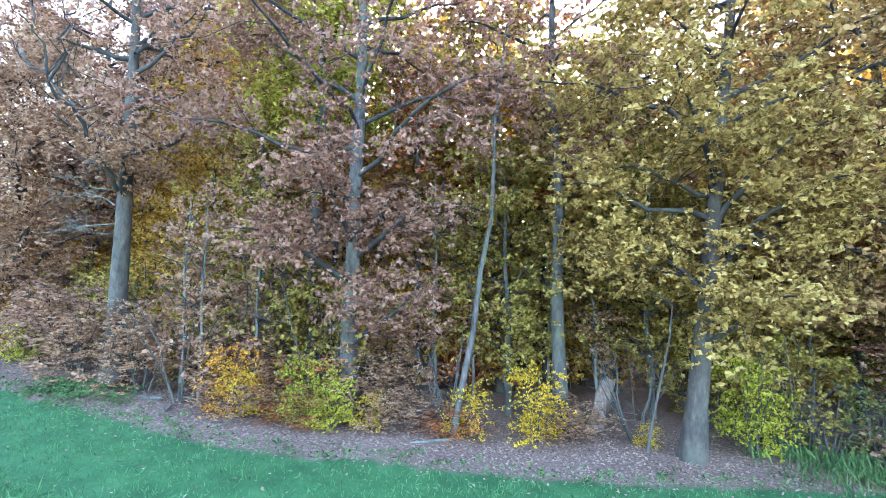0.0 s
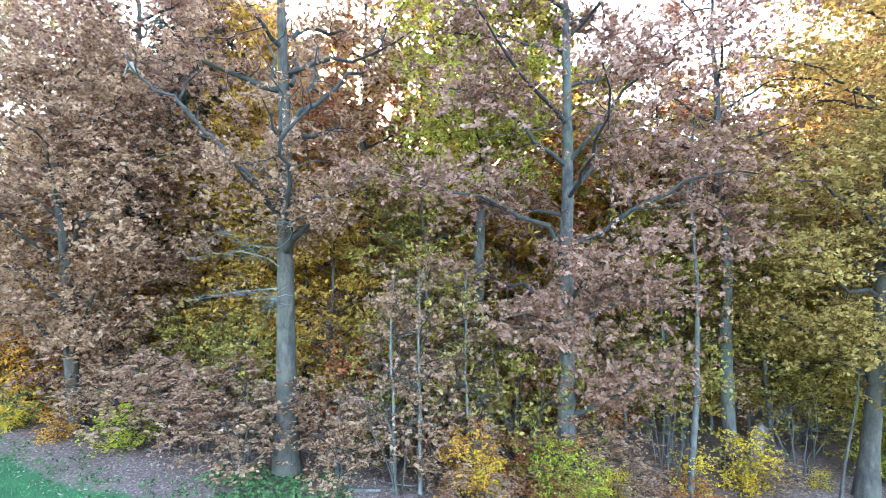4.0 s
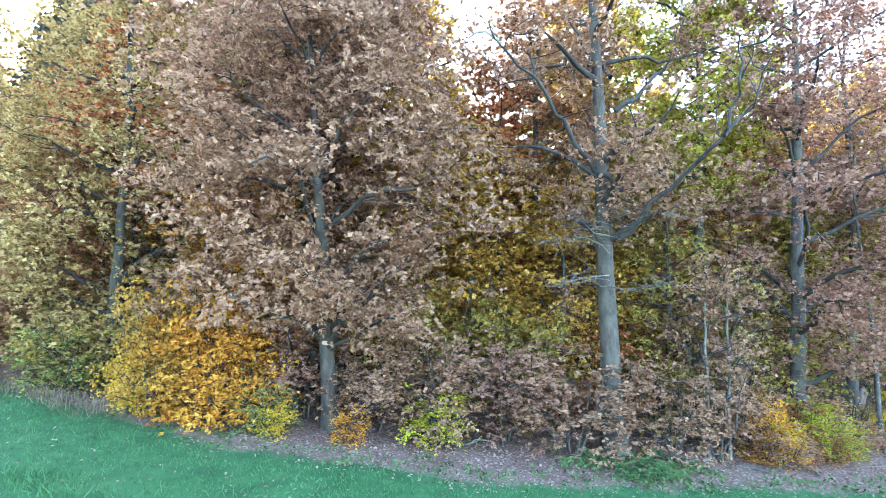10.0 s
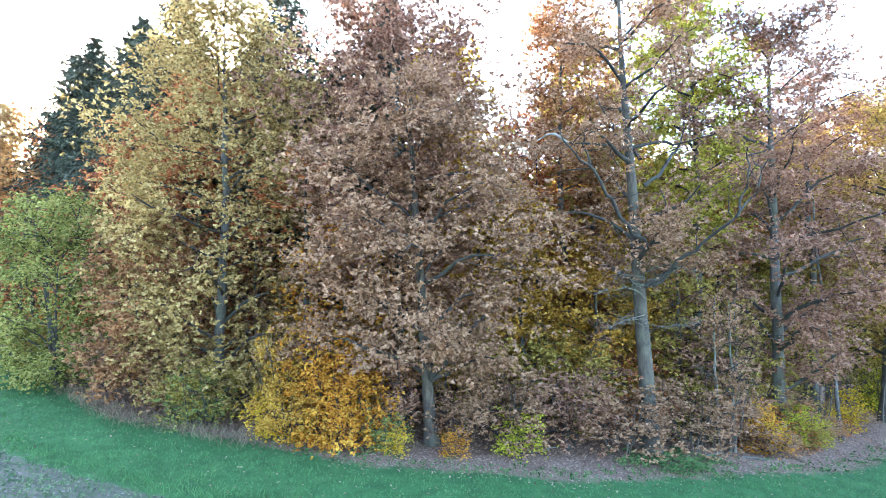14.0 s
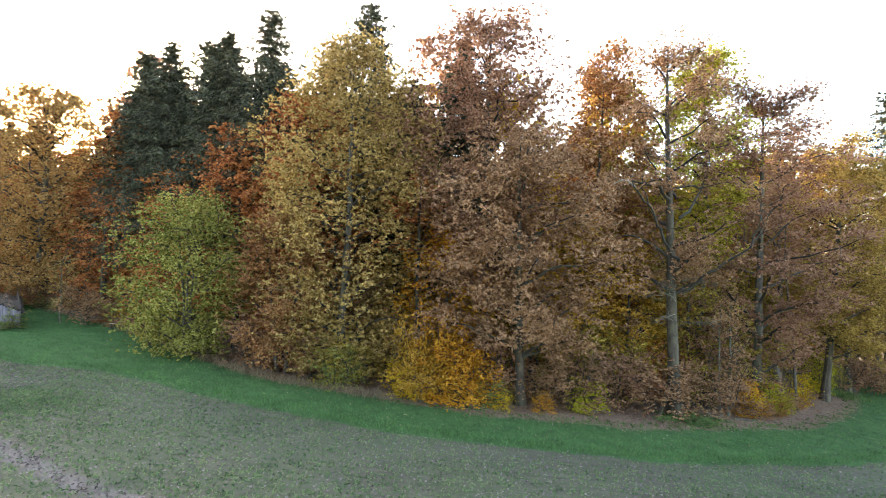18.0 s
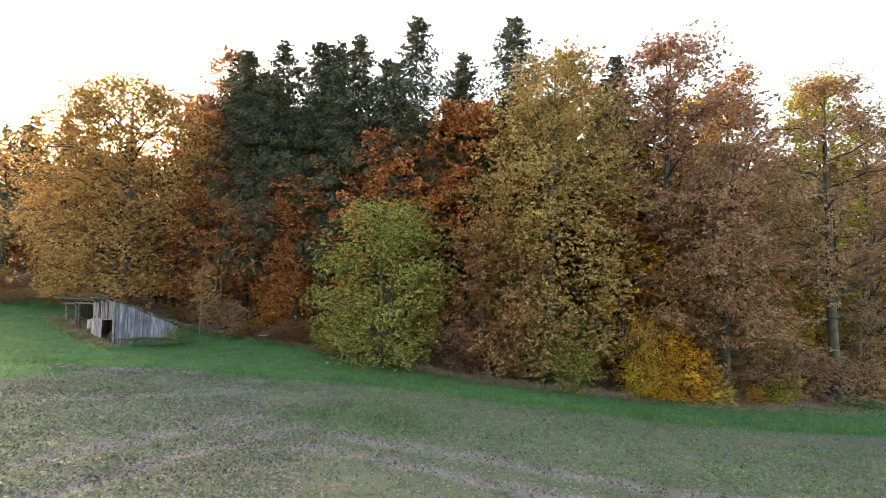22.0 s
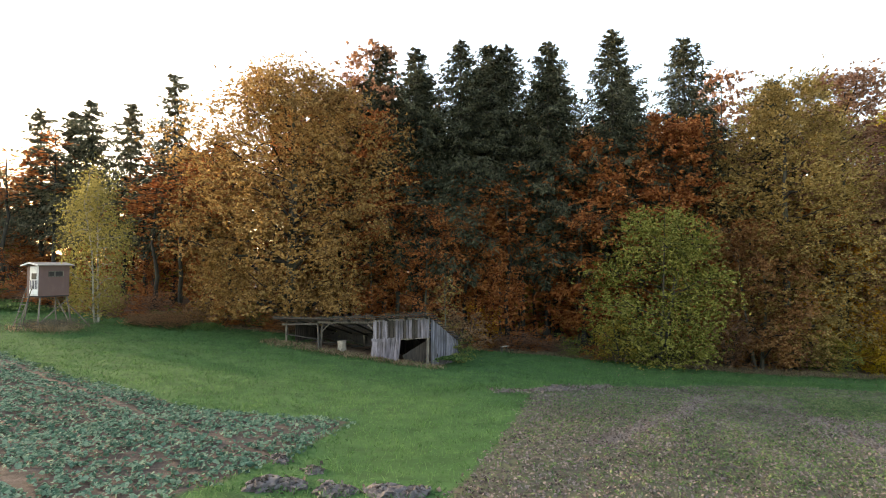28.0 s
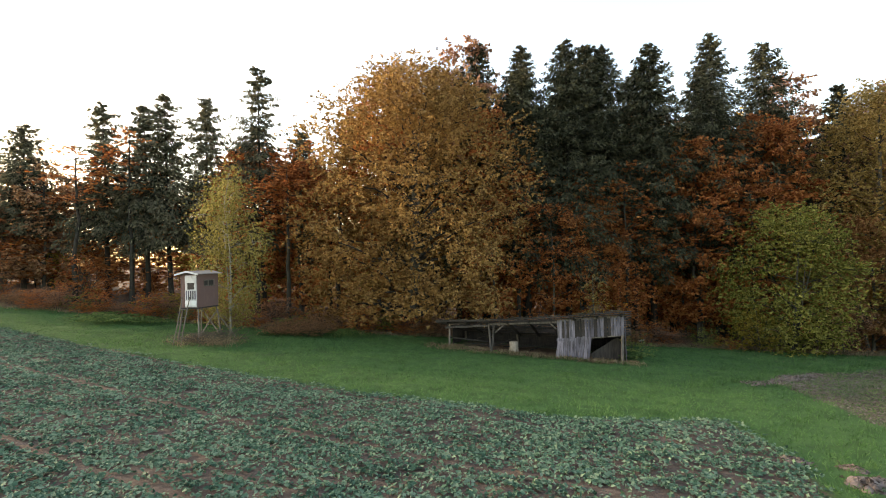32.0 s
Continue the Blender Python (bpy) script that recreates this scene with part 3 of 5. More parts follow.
scatter("rut_clods", 150000, (16, 60, -8, 12), rut_keep, "clod", 0.085, 1, "churned clods on the wheel tracks", "soil", 0.03, 0.02, 0.75, 0.3, 12)
scatter("soil_clods", 70000, (11, 30, -4, 13), lambda x, y: zones(x, y)[0] * 0.9, "clod", 0.06, 1, "crumbly brown clods of soil", "soil", 0.05, 0.02, 0.8, 0.35, 13)
scatter("leaf_litter", 150000, (26, 74, 10, 36), lambda x, y: zones(x, y)[2] * 0.95 * (y < np.interp(x, *LITTER.T) + 6) + 0.03, "litter", 0.08, 1, "fallen brown leaves on the ground along the trees", "leaves", 0.02, 0.025, 0.6, 0.1, 4)


def crop_keep(x, y):
    row = np.abs(((x * 0.80 + y * 0.60) / 0.36) % 1 - 0.5) * 2
    thin = 0.5 + 0.5 * np.sin(x * 1.1 + 1.9 * np.sin(y * 0.7)) * np.sin(y * 1.6 + np.sin(x * 0.8))
    return zones(x, y)[1] * np.clip(1.15 - row * 1.1, 0.06, 1) * (0.55 + 0.45 * thin) * (np.abs(((x * 0.80 + y * 0.60) % 3.6) - 1.8) > 0.14)


scatter("crop_plants", 165000, (-18, 16, -4, 34), crop_keep, "crop", 0.092, 5, "low bluish-green rape plants in rows on brown soil", "crop", 0.06, 0.05, 0.7, 0.3, 5)

# ---- the trees at the forest edge ----
EDGE = np.array([(-30, 56), (-12, 46), (0, 39), (10, 33.5), (20, 29.5), (27, 26), (34, 22), (41, 19), (49, 18.2), (57, 20.5), (63, 24.2), (69, 30.5), (76, 37), (84, 44), (92, 52)])


def tree(name, x, y, bark, label, group, *args, category="tree", **more):
    return plant(name, crown_tree(*args, **more), stand(x, y), bark, label, category, group)


tree("oak_tree", 56.4, 17.45, "oak", "tall grey-barked oak with thin brown crown", "edge oaks", 11, 18.9, 6.4, 3.9, 0.29, 620, 48, "oak_brown", 0.125, limbs=20, lean=(-0.7, 0.0), fill=0.15, spread=0.3, sway=0.012)
# this oak takes the "dark" bark to stand for shade on its trunk
tree("oak_tree", 62.6, 21.8, "dark", "oak with dull purple-brown autumn leaves", "edge oaks", 12, 18.6, 3.5, 5.6, 0.25, 980, 66, "oak_purple", 0.13, limbs=26, lean=(0.3, 0.2), fill=0.1, spread=0.42, flat=0.38, sway=0.02)
tree("oak_tree", 69.75, 27.0, "oak", "oak with yellow-brown and olive autumn leaves", "edge oaks", 13, 17.5, 3.9, 4.8, 0.24, 1200, 72, "oak_yellow", 0.13, limbs=32, lean=(1.7, 1.0), fill=0.2, spread=0.42, flat=0.4, sway=0.015)
tree("oak_tree", 48.7, 15.8, "oak", "broad oak with pale brown dry leaves", "edge oaks", 14, 12.8, 3.0, 5.0, 0.22, 980, 72, "oak_brown", 0.13, limbs=30, lean=(-0.4, -1.3), fill=0.15, spread=0.44, flat=0.36, sway=0.02)
tree("oak_tree", 39.9, 17.0, "dark", "tall oak with olive-yellow leaves down to the ground", "edge oaks", 15, 16.9, 0.6, 4.3, 0.22, 1350, 60, "oak_olive", 0.14, limbs=32, profile=EGG, fill=0.72, spread=0.45, flat=0.6)
tree("oak_tree", 46.9, 17.9, "dark", "tall dark oak with reddish-brown leaves", "edge oaks", 16, 19.6, 5.0, 4.7, 0.27, 1150, 48, "oak_purple", 0.16, limbs=28, fill=0.4, spread=0.42)
tree("oak_tree", 59.6, 22.4, "dark", "oak with yellow and green leaves behind the tall oak", "edge oaks", 25, 20.6, 8.5, 3.0, 0.2, 1000, 48, "lime_oak", 0.15, limbs=20, profile=EGG, fill=0.3)
tree("oak_tree", 66.4, 26.6, "dark", "open-crowned oak with purple-brown leaves", "edge oaks", 26, 18.0, 8.0, 3.2, 0.2, 420, 44, "oak_purple", 0.14, limbs=18, fill=0.2)
tree("oak_tree", 54.3, 23.4, "dark", "oak with rusty leaves", "edge oaks", 27, 20.6, 4.0, 2.8, 0.2, 900, 42, "rust", 0.17, limbs=24, profile=EGG)
tree("shrub_tree", 36.9, 16.6, "dark", "small tree with rusty purple-brown leaves", "edge shrubs", 17, 8.2, 0.4, 2.7, 0.12, 520, 48, "rust", 0.135, profile=EGG, limbs=22, stems=2, fill=0.4)
tree("willow", 31.2, 18.2, "dark", "rounded bushy willow with yellowish green leaves", "edge shrubs", 18, 8.5, 0.3, 3.7, 0.12, 760, 60, "willow", 0.125, profile=EGG, limbs=30, stems=3, fill=0.45, spread=0.4, flat=0.65)
tree("oak_tree", 12.4, 29.6, "dark", "large oak with golden-brown leaves behind the shed", "edge oaks", 19, 16.5, 1.2, 7.0, 0.36, 1950, 66, "oak_orange", 0.16, limbs=44, profile=DOME, fill=0.6, spread=0.55, flat=0.6)
tree("birch_tree", 1.7, 30.0, "birch", "slender birch with hanging yellow-green leaves", "birches", 20, 8.4, 0.9, 1.9, 0.07, 460, 66, "birch", 0.085, profile=EGG, limbs=24, droop=1.4, fill=0.35, stems=2, spread=0.3, flat=1.3)
tree("beech_tree", 36.0, 22.6, "dark", "beech with rust-red leaves", "beeches", 21, 15.6, 1.2, 4.6, 0.2, 850, 40, "beech_red", 0.21, profile=EGG, limbs=26, fill=0.45)
tree("beech_tree", 31.0, 23.6, "dark", "beech with rust-red leaves", "beeches", 28, 13.6, 1.2, 3.6, 0.18, 560, 40, "beech_red", 0.21, profile=EGG, limbs=22, fill=0.5)
tree("beech_tree", 24.6, 28.0, "dark", "beech with orange-brown leaves between spruces", "beeches", 29, 11.0, 0.8, 3.6, 0.15, 480, 36, "beech_red", 0.23, profile=EGG, limbs=18, fill=0.5)
tree("beech_tree", 18.6, 30.2, "dark", "beech with orange leaves between spruces", "beeches", 30, 15.0, 1.5, 3.4, 0.15, 480, 36, "beech_red", 0.23, profile=EGG, limbs=18, fill=0.5)
for x, y, high, rad in ((20.2, 26.0, 8.5, 2.2), (26.8, 26.0, 9.5, 2.3), (25.0, 25.0, 6.0, 1.7), (30.6, 24.6, 8.0, 2.0), (17.4, 28.2, 9.0, 2.3), (33.4, 21.9, 8.5, 2.1), (24.4, 26.4, 9.5, 2.1)):
    tree("beech_tree", x, y, "dark", "young beech with rust-red leaves under the spruces", "beeches", int(x * 10), high, 1.4, rad, 0.07, 170, 48, "beech_red", 0.14, profile=EGG, limbs=18, fill=0.4, flat=0.3, spread=0.4)
tree("beech_tree", 6.6, 36.4, "dark", "beech with rust-brown leaves", "beeches", 31, 10.5, 1.0, 2.6, 0.13, 300, 34, "beech_red", 0.23, profile=EGG, limbs=16, fill=0.6)
tree("beech_tree", -9.8, 45.0, "dark", "thin young tree with pale brown leaves", "beeches", 32, 9.5, 0.8, 2.6, 0.11, 150, 34, "oak_brown", 0.2, profile=EGG, limbs=16, fill=0.4)
tree("beech_tree", 49.8, 21.6, "dark", "beech with ochre-yellow leaves", "beeches", 33, 12.6, 1.6, 2.9, 0.13, 560, 44, "ochre", 0.15, profile=EGG, limbs=24, fill=0.5, flat=0.3)
for x, y, high, rad, kind, words in ((51.9, 20.2, 9.5, 2.3, "ochre", "young beech with ochre-yellow leaves in the wood"), (58.3, 20.9, 9.5, 2.3, "moss", "young beech with olive-yellow leaves in the wood"), (55.0, 20.6, 8.0, 2.2, "ochre", "young beech with ochre-yellow leaves in the wood"),
                                     (67.6, 29.8, 9.0, 2.8, "moss", "young beech with olive-yellow leaves in the wood"), (64.6, 26.4, 8.5, 2.2, "moss", "young beech with olive-yellow leaves in the wood"), (47.6, 20.4, 9.0, 2.3, "ochre", "young beech with ochre-yellow leaves in the wood")):
    tree("beech_tree", x, y, "dark", words, "beeches", int(x * 10), high, 1.6, rad, 0.09, 300, 48, kind, 0.13, profile=EGG, limbs=24, fill=0.35, flat=0.25, spread=0.42)
tree("beech_tree", 45.0, 17.2, "dark", "young beech with orange-brown leaves", "beeches", 24, 8.4, 0.5, 2.3, 0.09, 340, 50, "beech_orange", 0.13, profile=EGG, limbs=18, fill=0.4)

tree("oak_tree", 74.0, 31.0, "dark", "oak with golden-brown leaves", "edge oaks", 34, 17.0, 3.6, 4.6, 0.2, 760, 54, "oak_orange", 0.15, limbs=26, fill=0.35)
tree("oak_tree", 73.0, 34.4, "dark", "oak with yellow-brown leaves behind the edge", "edge oaks", 37, 18.5, 3.0, 4.8, 0.2, 760, 44, "oak_orange", 0.19, limbs=24, fill=0.5)
tree("oak_tree", 78.2, 33.6, "dark", "oak with brown leaves down to the ground", "edge oaks", 35, 15.0, 0.8, 4.0, 0.17, 460, 46, "oak_brown", 0.17, limbs=22, fill=0.4)
tree("oak_tree", 82.0, 36.5, "dark", "oak with olive leaves down to the ground", "edge oaks", 36, 15.0, 0.8, 4.4, 0.17, 420, 40, "oak_olive", 0.18, limbs=18, fill=0.5)

for n, (x, y, top, bare, wide) in enumerate([(33.1, 23.9, 19.2, 6.0, 3.9), (39.6, 23.8, 19.8, 8.0, 4.0), (28.9, 25.8, 18.6, 5.5, 3.6), (25.9, 28.4, 19.2, 10.0, 4.2), (23.0, 27.8, 18.9, 5.0, 3.9), (19.2, 32.6, 19.7, 5.0, 3.8),
                                             (45.6, 21.6, 16.7, 6.0, 3.2), (36.4, 27.0, 18.4, 6.0, 4.2), (31.0, 28.0, 18.0, 10.0, 4.2), (21.4, 30.6, 17.6, 9.5, 3.8), (81.0, 36.5, 19.8, 5.0, 4.2), (26.6, 31.5, 18.4, 9.0, 4.4), (16.2, 34.0, 16.6, 5.0, 3.8)]):
    plant("spruce_tree", conifer(40 + n, top - float(ground_z(x, y)), bare, wide, 0.24), stand(x, y), "limb", "tall dark green spruce with bare lower trunk", "tree", "spruces", "foliage")
spruces = [o for o in scene.objects if o.name.startswith("spruce_tree")]
for n, (x, y, k) in enumerate([(20.9, 29.4, 0.92), (27.5, 28.8, 0.94), (35.8, 25.4, 0.9), (18.0, 34.5, 0.88), (42.0, 25.0, 0.88)]):
    copy_thing(spruces[n % 6], stand(x, y, 70 * n)).scale = (0.92, 0.92, k)
for n, (x, y, top) in enumerate([(-5.7, 43.6, 15.7), (-3.1, 42.3, 15.4), (-1.6, 41.6, 16.2), (0.6, 40.5, 16.3), (4.4, 38.7, 18.1), (7.8, 39.5, 14.0), (-11.2, 46.3, 14.4)]):
    plant("pine_tree", conifer(60 + n, top - float(ground_z(x, y)), 4.5, 2.6, 0.19, "pine", 34, 0.33), stand(x, y), "limb", "tall ragged dark pine with bare lower trunk", "tree", "pines", "foliage")

# the wood behind, as copies of a few kinds
kinds = [
    plant("wood_tree", crown_tree(80, 15.5, 1.8, 3.6, 0.17, 420, 26, "beech_red", 0.25, fill=0.5, fine=(4, 3), twigs=4), stand(52, 26), "dark", "forest tree with rust-brown leaves", "tree", "inner wood"),
    plant("wood_tree", crown_tree(81, 14.0, 1.5, 3.4, 0.16, 420, 26, "ochre", 0.25, fill=0.5, fine=(4, 3), twigs=4), stand(59, 29), "dark", "forest tree with ochre-yellow leaves", "tree", "inner wood"),
    plant("wood_tree", crown_tree(82, 16.0, 2.0, 3.6, 0.17, 420, 26, "oak_purple", 0.25, fill=0.5, fine=(4, 3), twigs=4), stand(66, 34), "dark", "forest tree with purple-brown leaves", "tree", "inner wood"),
    plant("wood_tree", crown_tree(83, 13.0, 1.5, 3.2, 0.15, 420, 26, "oak_orange", 0.25, fill=0.5, fine=(4, 3), twigs=4), stand(14, 38), "dark", "forest tree with golden-brown leaves", "tree", "inner wood"),
    plant("wood_tree", crown_tree(84, 15.0, 2.5, 3.4, 0.16, 420, 26, "moss", 0.25, fill=0.5, fine=(4, 3), twigs=4), stand(62.5, 28.5), "dark", "forest tree with mossy green-yellow leaves", "tree", "inner wood"),
]
rng = np.random.default_rng(7)
along = np.concatenate([[0], np.cumsum(np.hypot(*np.diff(EDGE, axis=0).T))])


def inside(s, deep):
    """A place at the length s along the forest edge, so deep inside the wood."""
    p = np.array([np.interp(s, along, EDGE[:, 0]), np.interp(s, along, EDGE[:, 1])])
    way = np.array([40.0, 54.0]) - p
    return p + way / np.linalg.norm(way) * deep


far_kinds = [plant("wood_tree", crown_tree(87 + k, 15.0, 1.0, 3.8, 0.16, 240, 16, leaf, 0.4, fill=0.6, limbs=10, fine=(4, 3), twigs=3, sides=6), stand(x, y), "dark", words, "tree", "inner wood") for k, (leaf, words, x, y) in enumerate((
    ("beech_red", "forest tree with rust-brown leaves", 50, 36), ("ochre", "forest tree with ochre-yellow leaves", 57, 38), ("oak_purple", "forest tree with purple-brown leaves", 30, 42), ("oak_orange", "forest tree with golden-brown leaves", 20, 44)))]
# open lanes through the wood, where the sky shows between the crowns
CLEAR = [((52.8, 26.6), (44.6, 35.4)), ((52.4, 25.0), (52.6, 40.0)), ((52.7, 26.7), (49.3, 38.0))]


def tallness(x, y):
    """How the wood rises and falls along its edge."""
    if min(float(near_line(x, y, a, b)) for a, b in CLEAR) < 2.4:
        return 0.62
    return 0.42 if x < 3 else 0.62 if x < 11 else 0.95 if x < 44 else 1.05 if x < 58 else 0.70 if x < 70 else 1.0


for deep, step in ((5.5, 4.6), (9.5, 4.8), (14.0, 4.8), (19.0, 4.8)):
    for s in np.arange(2, along[-1], step):
        x, y = inside(s, deep + rng.normal() * 1.0) + rng.normal(size=2) * 0.8
        if (deep > 13 and x < 36 and rng.random() < (0.5 if deep < 16 else 0.85)) or (x < 3 and deep > 15):
            continue
        if deep < 6:
            k = kinds[(1, 4, 3, 1, 1, 4, 2)[rng.integers(0, 7)] if x > 44 else (0, 3, 0, 3, 2)[rng.integers(0, 5)]]
        else:
            k = far_kinds[(1, 1, 3, 2)[rng.integers(0, 4)] if x > 42 else (0, 3, 0, 2)[rng.integers(0, 4)]]
        copy_thing(k, stand(x, y, rng.uniform(0, 360)) @ Matrix.Diagonal((*([rng.uniform(0.95, 1.12)] * 2), rng.uniform(1.1, 1.4) * tallness(x, y), 1)))

# slender dark trunks with thin high crowns, seen between the trees at the edge
pole_tree = plant("pole_tree", crown_tree(86, 15.0, 9.0, 1.6, 0.12, 60, 22, "beech_red", 0.2, limbs=10, fill=0.2, sides=7, fine=(4, 3), twigs=3), stand(64.2, 29.0), "limb", "slender dark forest tree with high thin crown", "tree", "pole trees")
for n, s in enumerate(np.arange(30, along[-1] - 14, 1.7)):
    x, y = inside(s, rng.uniform(1.5, 9.0))
    ob = copy_thing(pole_tree, stand(x, y, rng.uniform(0, 360)))
    k = rng.uniform(0.7, 1.25)
    ob.scale = (k, k, rng.uniform(0.6, 0.85))
for n, x in enumerate((-7.2, -4.0, 3.6, 5.4, 8.6, 15.6, 18.9, 20.3, 23.2, 25.4, 26.8, 29.8, 32.4, 34.9, 38.8, 43.6)):
    y = float(np.interp(x, *EDGE.T)) + (-2.0, -0.6, -1.4)[n % 3]
    ob = copy_thing(pole_tree, stand(x, y, 77 * n))
    ob.scale = (1.25, 1.25, (0.7, 0.8, 0.6)[n % 3])

# ---- planks and poles ----
def board_mesh(name, a, b, wide, thick, across=(0, 0, 1), rough=0.0, seed=0):
    """A plank from a to b with slightly eased, uneven ends."""
    r = random.Random(seed)
    a, b = Vector(a), Vector(b)
    d = (b - a).normalized()
    s = d.cross(Vector(across)).normalized()
    u = s.cross(d)
    bm = bmesh.new()
    e = min(thick, wide) * 0.22
    rings = []
    for k, (p, sh) in enumerate(((a, 1 - e / wide), (a + d * e, 1), (b - d * e, 1), (b, 1 - e / wide))):
        j = r.uniform(-rough, rough) if k in (0, 3) else 0
        rings.append([bm.verts.new(p + s * (wide / 2 * sx * sh) + u * (thick / 2 * su) + d * (j if sx > 0 else -j)) for sx, su in ((-1, -1), (1, -1), (1, 1), (-1, 1))])
    for k in range(3):
        for q in range(4):
            bm.faces.new((rings[k][q], rings[k][(q + 1) % 4], rings[k + 1][(q + 1) % 4], rings[k + 1][q]))
    bm.faces.new(rings[0][::-1])
    bm.faces.new(rings[3])
    bmesh.ops.recalc_face_normals(bm, faces=bm.faces)
    return bm


def pole_mesh(a, b, r, seed=0):
    t = Tubes()
    g = np.random.default_rng(seed)
    t.add(bent(a, b, g, 6, 0.03), np.linspace(r, r * 0.85, 6) * g.uniform(0.94, 1.06, 6), 8)
    return t.mesh("pole")


# ---- undergrowth and shrubs ----
KIND = {}
BUSH = lambda u: 0.55 + 0.45 * np.sin(np.pi * np.clip(0.25 + 0.7 * u, 0, 1))


def shrub(kind, x, y, high, wide=1.0, label="", name="shrub"):
    """A shrub of the kind, stretched to its height and width; each kind is built once and copied."""
    seed, leaf, words, stems, base = {
        "brown": (90, "oak_brown", "low oak undergrowth with dry brown leaves", 3, 0.95),
        "purple": (91, "oak_purple", "low undergrowth with dull purple-brown leaves", 3, 0.95),
        "olive": (92, "moss", "beech undergrowth with mossy olive leaves", 3, 0.8),
        "ochre": (98, "ochre", "beech undergrowth with ochre-yellow leaves", 3, 0.8),
        "red": (93, "beech_red", "undergrowth with rust-red leaves", 3, 0.3),
        "orange": (94, "beech_orange", "young beech with glowing orange leaves", 3, 0.1),
        "yellow": (95, "yellow", "shrub with bright yellow leaves", 3, 0.1),
        "lime": (96, "yellow_green", "shrub with yellow-green leaves", 3, 0.1),
        "green": (97, "green", "shrub with green leaves", 3, 0.1),
    }[kind]
    if kind not in KIND:
        KIND[kind] = plant(name, crown_tree(seed, 3.0, base, 1.35, 0.03, 120, 40, leaf, 0.102, profile=BUSH, limbs=18, fine=(4, 3), twigs=4, stems=stems + 1, fill=0.06, spread=0.22, up=1.3), stand(x, y), "dark", label or words, "shrub", "shrubs under the trees")
        ob = KIND[kind]
        ob.matrix_world = stand(x, y) @ Matrix.Diagonal((wide, wide, high / 3.0, 1))
        return ob
    m = stand(x, y, (x * 77 + y * 131) % 360)
    ob = copy_thing(KIND[kind], m)
    ob.scale = (wide, wide, high / 3.0)
    if label:
        tagged(ob, label)
    return ob


for kind, x, y, high, wide in [
    ("orange", 45.2, 14.8, 3.0, 1.2), ("orange", 45.9, 14.7, 2.8, 0.95), ("orange", 45.0, 15.3, 4.2, 1.1), ("ochre", 43.7, 14.7, 3.4, 0.85), ("ochre", 44.1, 14.2, 2.2, 0.8), ("yellow", 43.3, 14.4, 1.6, 0.6), ("orange", 46.6, 15.2, 2.6, 1.0),
    ("green", 47.3, 14.6, 1.3, 0.6), ("yellow", 47.8, 14.3, 0.8, 0.35), ("orange", 49.6, 14.8, 0.9, 0.4), ("lime", 51.8, 15.6, 1.6, 0.7),
    ("orange", 60.8, 19.3, 1.9, 0.6), ("yellow", 61.3, 19.4, 1.3, 0.4), ("lime", 62.6, 20.6, 1.9, 0.5), ("lime", 63.4, 20.9, 1.4, 0.5), ("red", 63.0, 20.5, 0.8, 0.4),
    ("yellow", 63.9, 21.7, 0.9, 0.35), ("yellow", 65.6, 23.5, 1.3, 0.45), ("yellow", 66.9, 24.7, 1.9, 0.58),
    ("brown", 61.2, 19.2, 0.9, 0.7), ("red", 62.0, 20.4, 0.9, 0.6), ("olive", 62.9, 20.6, 1.1, 0.7), ("brown", 64.2, 22.3, 1.1, 0.8), ("red", 65.2, 23.3, 0.8, 0.7), ("brown", 67.3, 25.8, 1.0, 0.8),
    ("brown", 60.2, 19.8, 1.8, 1.0), ("red", 61.9, 21.2, 1.6, 1.0), ("brown", 63.0, 22.6, 2.2, 1.1), 
    ("purple", 74.6, 31.0, 3.0, 1.3), ("brown", 76.6, 32.2, 2.6, 1.3), ("olive", 79.4, 33.8, 3.0, 1.5), ("purple", 82.5, 35.6, 3.0, 1.6),
    ("yellow", 68.7, 27.0, 0.6, 0.25), ("lime", 70.6, 28.8, 2.8, 0.7), ("olive", 71.4, 30.0, 3.2, 1.0), ("green", 72.8, 31.0, 2.0, 0.8),
    ("brown", 55.2, 16.9, 2.6, 1.3), ("brown", 57.9, 17.9, 2.5, 1.1), ("purple", 53.4, 16.9, 2.7, 1.3), ("brown", 51.3, 16.3, 3.0, 1.3),
    ("brown", 49.8, 16.0, 2.2, 1.0), ("purple", 47.6, 16.1, 3.2, 1.2), ("purple", 59.3, 20.6, 3.8, 1.3), ("olive", 61.4, 22.0, 4.2, 1.4),
    ("olive", 58.2, 19.6, 2.6, 1.0), ("red", 56.0, 20.2, 3.4, 1.4), ("olive", 53.6, 19.0, 4.0, 1.4), ("olive", 50.6, 18.4, 4.0, 1.4),
    ("brown", 21.6, 22.8, 2.3, 1.0), ("orange", 24.0, 25.0, 2.6, 1.0), ("green", 20.0, 19.4, 1.0, 0.6), ("purple", 38.6, 16.2, 2.4, 1.1),
    ("green", 40.2, 14.7, 2.0, 0.9), ("olive", 40.6, 15.2, 2.4, 0.9), ("purple", 34.8, 17.0, 2.6, 1.0), ("olive", 29.2, 18.6, 2.6, 1.0),
    ("olive", 68.9, 30.4, 4.0, 1.4), ("olive", -1.5, 36.5, 1.4, 1.2), ("red", 2.8, 37.5, 3.4, 1.3),
    ("red", -6.5, 41.5, 3.0, 1.6), ("brown", -12, 45, 3.0, 1.6),
]:
    shrub(kind, x, y, high, wide)
